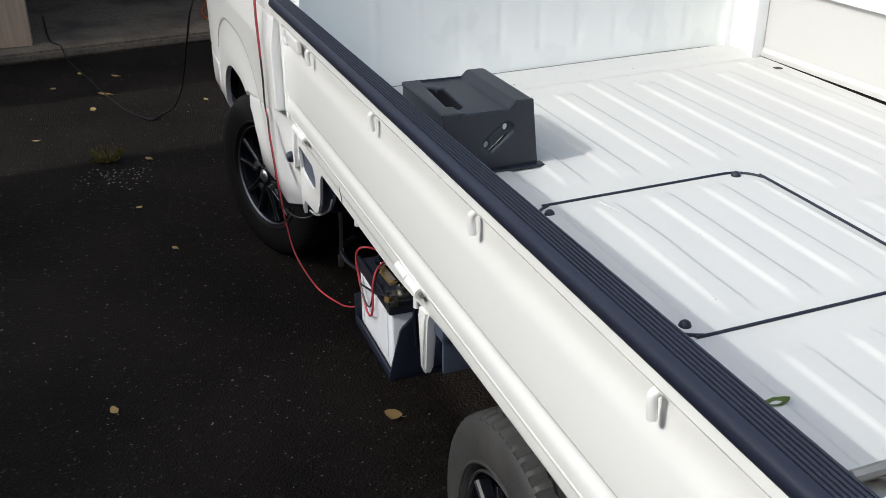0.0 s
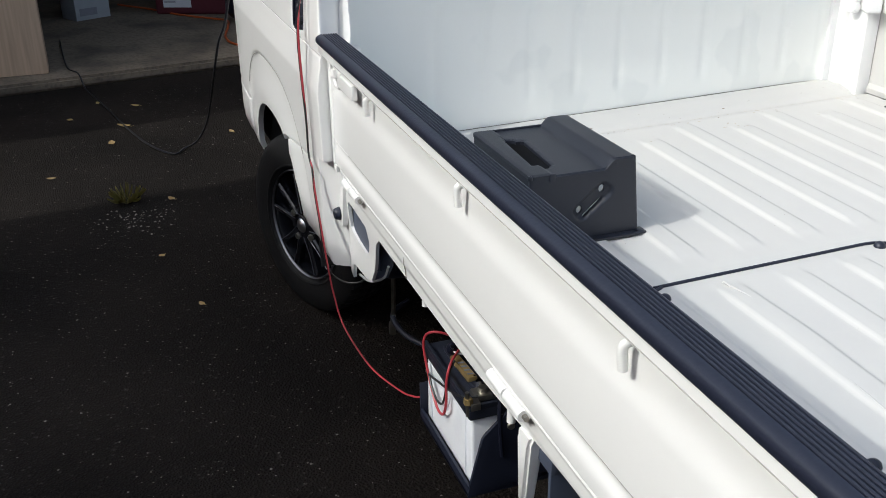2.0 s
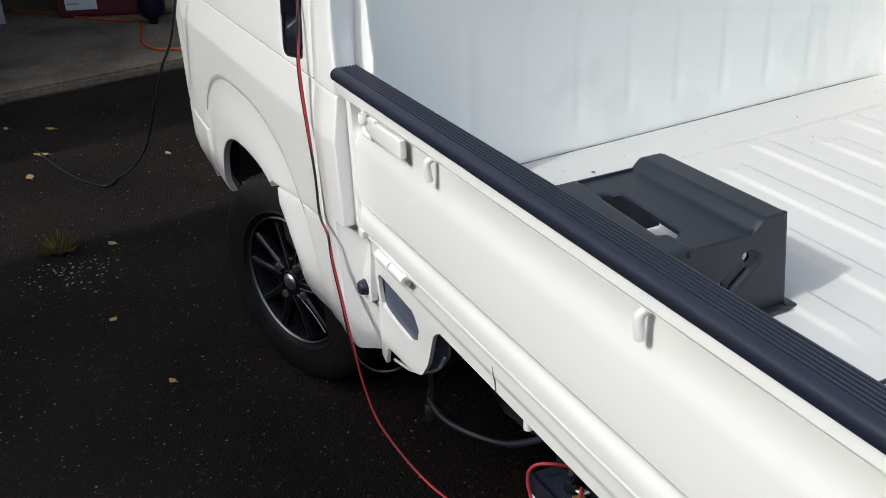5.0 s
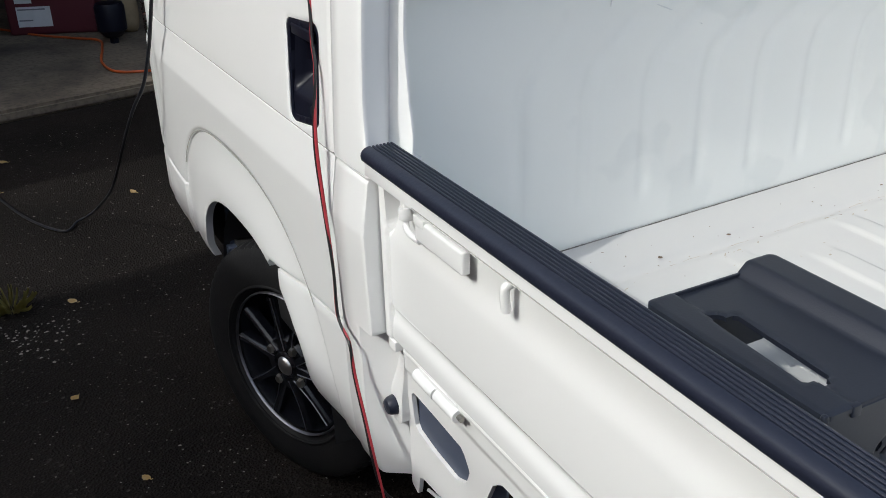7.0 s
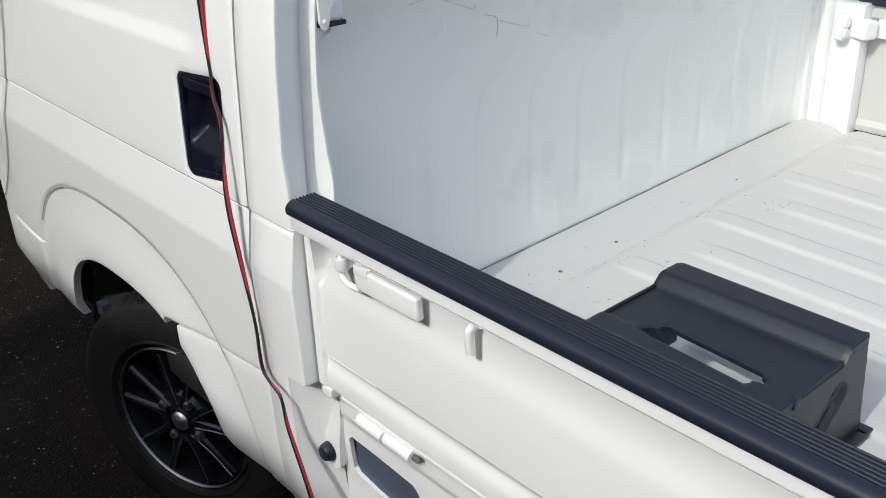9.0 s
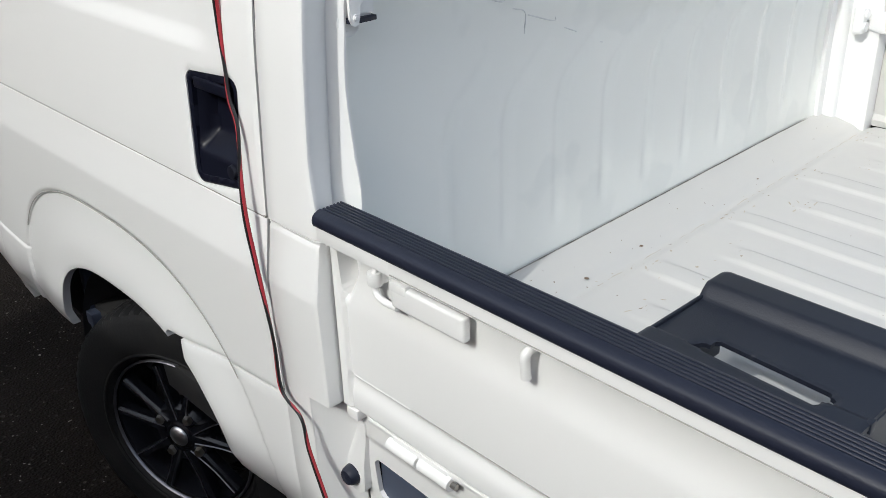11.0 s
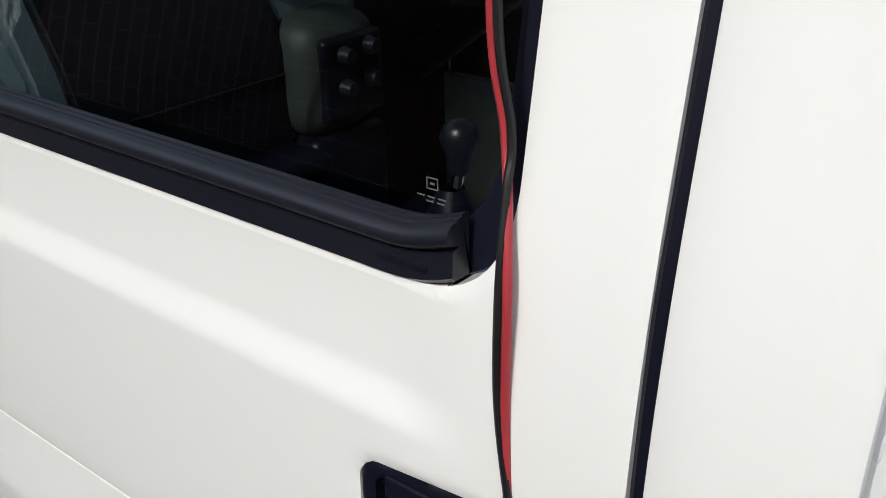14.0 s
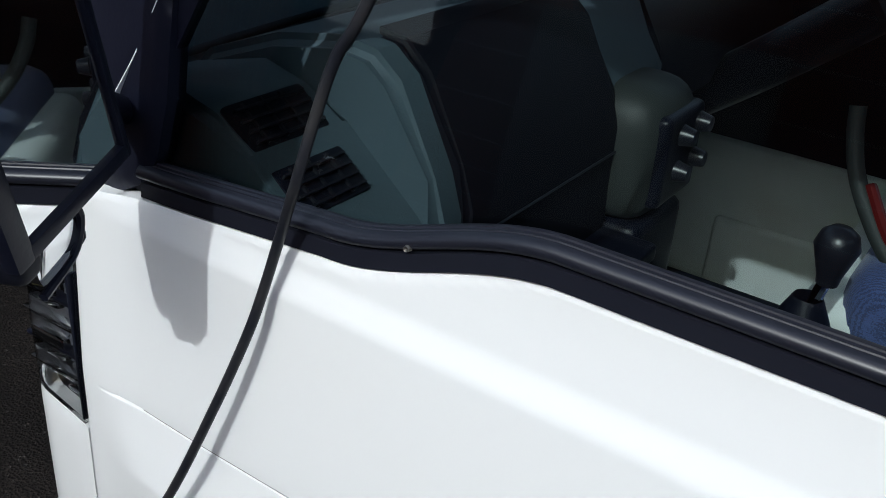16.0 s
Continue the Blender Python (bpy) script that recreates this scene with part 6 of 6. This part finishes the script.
def build_wires():
    """Red and black pair from the roof to the battery, with loops over its face."""
    path = [(0.075, 0.205, 1.73), (0.045, 0.20, 1.60), (0.032, 0.207, 1.36), (0.033, 0.200, 1.285), (0.027, 0.194, 1.256), (0.016, 0.186, 1.21), (0.015, 0.186, 1.15), (0.012, 0.182, 1.093), (0.008, 0.176, 1.056), (0.001, 0.153, 1.025), (-0.010, 0.140, 0.96), (-0.014, 0.132, 0.909),
            (-0.015, 0.120, 0.845), (-0.015, 0.104, 0.745), (-0.016, 0.099, 0.668), (-0.020, 0.050, 0.650), (-0.020, 0.036, 0.600), (-0.018, 0.012, 0.534), (-0.014, -0.018, 0.44), (-0.008, -0.035, 0.372), (0.0, -0.090, 0.312),
            (0.018, -0.235, 0.288), (0.035, -0.39, 0.318), (0.042, -0.462, 0.345), (0.050, -0.503, 0.366)]
    w = thing("power_lead", (0.0, 0.1, 0.3), "twin red and black lead draped from roof to battery", "cable")
    part("red_core", tube(path, lambda t: 0.0025 - 0.0005 * min(1.0, max(0.0, (t - 0.5) / 0.15)), 10, 8), RED_WIRE, w, "red insulated core")
    twist = [(x - 0.001, y + 0.0050 * math.cos(1.1 * i + 0.3), z + 0.002 * math.sin(2.0 * i)) for i, (x, y, z) in enumerate(path) if z > 0.43]
    part("black_core", tube(twist + [(0.012, -0.030, 0.400), (0.045, -0.05, 0.398), (0.07, -0.07, 0.42)], 0.0023, 10, 8), BLACK_WIRE, w, "black insulated core")
    part("red_loop", tube([(0.10, -0.56, 0.515), (0.065, -0.555, 0.532), (0.047, -0.540, 0.524), (0.043, -0.532, 0.497), (0.045, -0.545, 0.455), (0.045, -0.575, 0.420), (0.044, -0.605, 0.404), (0.044, -0.632, 0.412), (0.044, -0.648, 0.445), (0.045, -0.648, 0.490), (0.058, -0.635, 0.516), (0.085, -0.600, 0.515)], 0.0024, 10, 8), RED_WIRE, w, "red wire looped over the battery face")
    part("black_loop", tube([(0.062, -0.507, 0.42), (0.049, -0.525, 0.440), (0.045, -0.555, 0.448), (0.044, -0.60, 0.462), (0.046, -0.66, 0.478), (0.05, -0.715, 0.497), (0.07, -0.73, 0.503)], 0.0021, 10, 8), BLACK_WIRE, w)
    part("black_loop", tube([(0.045, -0.555, 0.448), (0.044, -0.572, 0.432), (0.044, -0.60, 0.421), (0.044, -0.628, 0.432), (0.045, -0.642, 0.462), (0.046, -0.646, 0.495), (0.066, -0.632, 0.517)], 0.0021, 10, 8), BLACK_WIRE, w)

    path = [(0.10, 0.80, 1.74), (0.05, 0.845, 1.55), (0.012, 0.905, 1.36), (0.010, 0.934, 1.308), (0.006, 0.947, 1.268), (-0.003, 0.958, 1.215), (0.004, 0.983, 1.155), (-0.001, 0.995, 1.110), (-0.008, 1.006, 1.070), (-0.018, 1.037, 0.990), (-0.030, 1.092, 0.868), (-0.044, 1.15, 0.77), (-0.06, 1.24, 0.69), (-0.06, 1.42, 0.57), (-0.06, 1.82, 0.29),
            (-0.065, 2.13, 0.12), (-0.09, 2.27, 0.035), (-0.135, 2.29, 0.010), (-0.19, 2.235, 0.007), (-0.28, 2.40, 0.007), (-0.36, 2.70, 0.007), (-0.45, 3.15, 0.007), (-0.53, 3.50, 0.012), (-0.56, 3.62, 0.075), (-0.62, 3.85, 0.068), (-0.66, 4.6, 0.067)]
    solo("extension_cable", tube(path, 0.0043, 12, 10), CABLE, "black rubber cable hanging from the cab roof onto tarmac", "cable")


build_wires()


def leaf_bm(length, width, curl, mat_turn):
    n = 7
    verts, faces = [], []
    for i in range(n):
        t = i / (n - 1)
        w = width * math.sin(math.pi * min(1, t * 0.95 + 0.03)) ** 0.8 * (1 + 0.12 * (i % 2))
        for s in (-1, 0, 1):
            verts.append((s * w / 2, (t - 0.5) * length, curl * (abs(s) * 0.25 * length + (t - 0.4) ** 2 * length) + 0.001))
    for i in range(n - 1):
        faces += [(i * 3, i * 3 + 1, i * 3 + 4, i * 3 + 3), (i * 3 + 1, i * 3 + 2, i * 3 + 5, i * 3 + 4)]
    bm = mesh_of(verts, faces)
    bmesh.ops.solidify(bm, geom=bm.faces[:], thickness=0.0006)
    return moved(joined(bm, moved(tube([(0, -0.5 * length, 0.001), (0.002, -0.75 * length, 0.004)], 0.0008, 4, 5), Matrix())), mat_turn)


solo("leaf", leaf_bm(0.040, 0.019, 0.25, pose(0.371, -1.478, FLOOR_Z + 0.003 + floor_lean(0.371, -1.478), 0, 0, -95)), LEAF_GREEN, "small green leaf lying on the white bed", "leaf", "fallen leaves")
LEAVES = [(0.145, -0.438, 0.045, 0.036, 60), (-0.503, -0.173, 0.03, 0.02, 20), (-0.374, 2.752, 0.06, 0.03, 80), (-0.44, 2.50, 0.04, 0.03, 10), (-0.252, 1.69, 0.03, 0.022, 50), (-0.335, 1.155, 0.025, 0.02, 130), (0.10, 2.48, 0.03, 0.02, 30),
          (-0.62, 2.95, 0.04, 0.03, 160), (-0.30, 3.10, 0.04, 0.025, 75), (-0.48, 3.22, 0.03, 0.02, 15), (-0.70, 2.1, 0.03, 0.02, 110), (-0.25, 0.75, 0.022, 0.016, 40)]
for x, y, a, b, r in LEAVES:
    solo("leaf", leaf_bm(a, b, 0.35, pose(x, y, 0.003, 4, -5, r)), LEAF_DRY, "curled dry yellow leaf on dark tarmac", "leaf", "fallen leaves")


def build_grit():
    rnd = random.Random(7)
    verts, faces = [], []
    spots = [(rnd.uniform(-1.4, 0.25), rnd.uniform(-1.6, 3.4), rnd.uniform(0.0008, 0.0028) * (1.6 if rnd.random() < 0.1 else 1)) for _ in range(3200)]
    spots += [(-0.40 + rnd.gauss(0, 0.07), 1.53 + rnd.gauss(0, 0.07), rnd.uniform(0.002, 0.006)) for _ in range(80)]
    for x, y, r in spots:
        base = len(verts)
        for k in range(5):
            a = 2 * math.pi * k / 5 + rnd.uniform(-0.3, 0.3)
            q = r * rnd.uniform(0.7, 1.2)
            verts.append((x + q * math.cos(a), y + q * math.sin(a), 0.0005))
        verts.append((x, y, r * rnd.uniform(0.5, 0.9)))
        faces += [(base + k, base + (k + 1) % 5, base + 5) for k in range(5)]
    solo("loose_grit", mesh_of(verts, faces), PEBBLE, "scattered pale grit and broken tarmac crumbs", "grit", kind="stuff", sharp=10)


build_grit()


def build_weed():
    rnd = random.Random(3)
    bms = []
    for k in range(46):
        a, ln = rnd.uniform(0, 6.28), rnd.uniform(0.03, 0.075)
        bms.append(leaf_bm(ln, 0.007, 0.5, pose(-0.418 + 0.02 * math.cos(a), 1.718 + 0.02 * math.sin(a), 0.006) @ pose(0, 0, 0, 0, 0, math.degrees(a) - 90) @ pose(0, 0, 0, rnd.uniform(10, 50)) @ pose(0, ln / 2, 0)))
    solo("weed_tuft", joined(*bms), WEED, "small yellow-green weed tuft in the tarmac", "weed")


build_weed()


# ---- things in the garage ----
def build_garage_things():
    g = GARAGE_TURN
    post = block(-1.12, -0.715, 3.74, 3.90, 0.062, 2.5, 0.004)
    solo("door_post", moved(post, Matrix()), PLYWOOD, "bare plywood door post on the concrete edge", "post", kind="structure")
    b = thing("storage_bin", (0.30, 5.25, 0.06), "dark maroon plastic bin with two white paper labels", "bin")
    turn = pose(0.30, 5.35, 0.06, 0, 0, -22)
    part("tub", moved(block(-0.26, 0.26, -0.18, 0.18, 0.0, 0.42, 0.02, 3), turn), MAROON, b)
    part("rim", moved(block(-0.275, 0.275, -0.195, 0.195, 0.40, 0.43, 0.008), turn), MAROON, b)
    part("large_label", moved(block(-0.20, 0.0, -0.1825, -0.1805, 0.05, 0.17, 0.0), turn), PAPER, b, "white paper label")
    part("small_label", moved(block(-0.20, -0.10, -0.1825, -0.1805, 0.19, 0.28, 0.0), turn), PAPER, b, "white paper label")
    for z, w in ((0.15, 0.16), (0.085, 0.08), (0.215, 0.07)):
        part("print_bar", moved(block(-0.19, -0.19 + w, -0.1840, -0.1830, z, z + 0.008, 0.0), turn), INK, b, "grey unreadable print line")
    c = thing("carton", (-0.48, 5.35, 0.06), "pale grey carton standing on the slab", "box")
    turn = pose(-0.48, 5.38, 0.06, 0, 0, 28)
    part("body", moved(block(-0.13, 0.13, -0.10, 0.10, 0, 0.32, 0.003), turn), CARDBOARD, c)
    part("flap", moved(block(-0.13, 0.13, -0.102, -0.04, 0.320, 0.324, 0.001), turn), CARDBOARD, c)
    part("print_panel", moved(block(-0.10, 0.03, -0.1030, -0.1012, 0.03, 0.08, 0.0), turn), INK, c)
    bag = bmesh.new()
    bmesh.ops.create_icosphere(bag, subdivisions=3, radius=0.12)
    for v in bag.verts:
        v.co.z = max(-0.09, v.co.z * 1.25)
        v.co += 0.025 * noise.noise_vector(v.co * 9)
    solo("canvas_bag", moved(bag, pose(0.60, 5.05, 0.155)), TAN, "crumpled tan canvas bag on the slab", "bag")
    jug = lathe([(0.0, 0.001), (0.0, 0.075), (0.02, 0.085), (0.15, 0.085), (0.19, 0.05), (0.20, 0.025), (0.23, 0.025), (0.23, 0.001)], (0, 0, 0), 24)
    solo("oil_jug", moved(jug, pose(0.50, 4.75, 0.29, 0, 90, 0)), TRIM, "small black plastic jug on the slab", "jug")
    solo("orange_cord", tube([(-0.25, 5.75, 0.068), (-0.03, 5.46, 0.068), (0.12, 5.20, 0.068), (0.30, 4.98, 0.068), (0.425, 4.83, 0.068), (0.40, 4.6, 0.068), (0.34, 4.28, 0.068), (0.38, 4.04, 0.068), (0.6, 3.95, 0.068)], 0.007, 10, 8), ORANGE,
         "orange extension cord snaking over the slab", "cable")


build_garage_things()
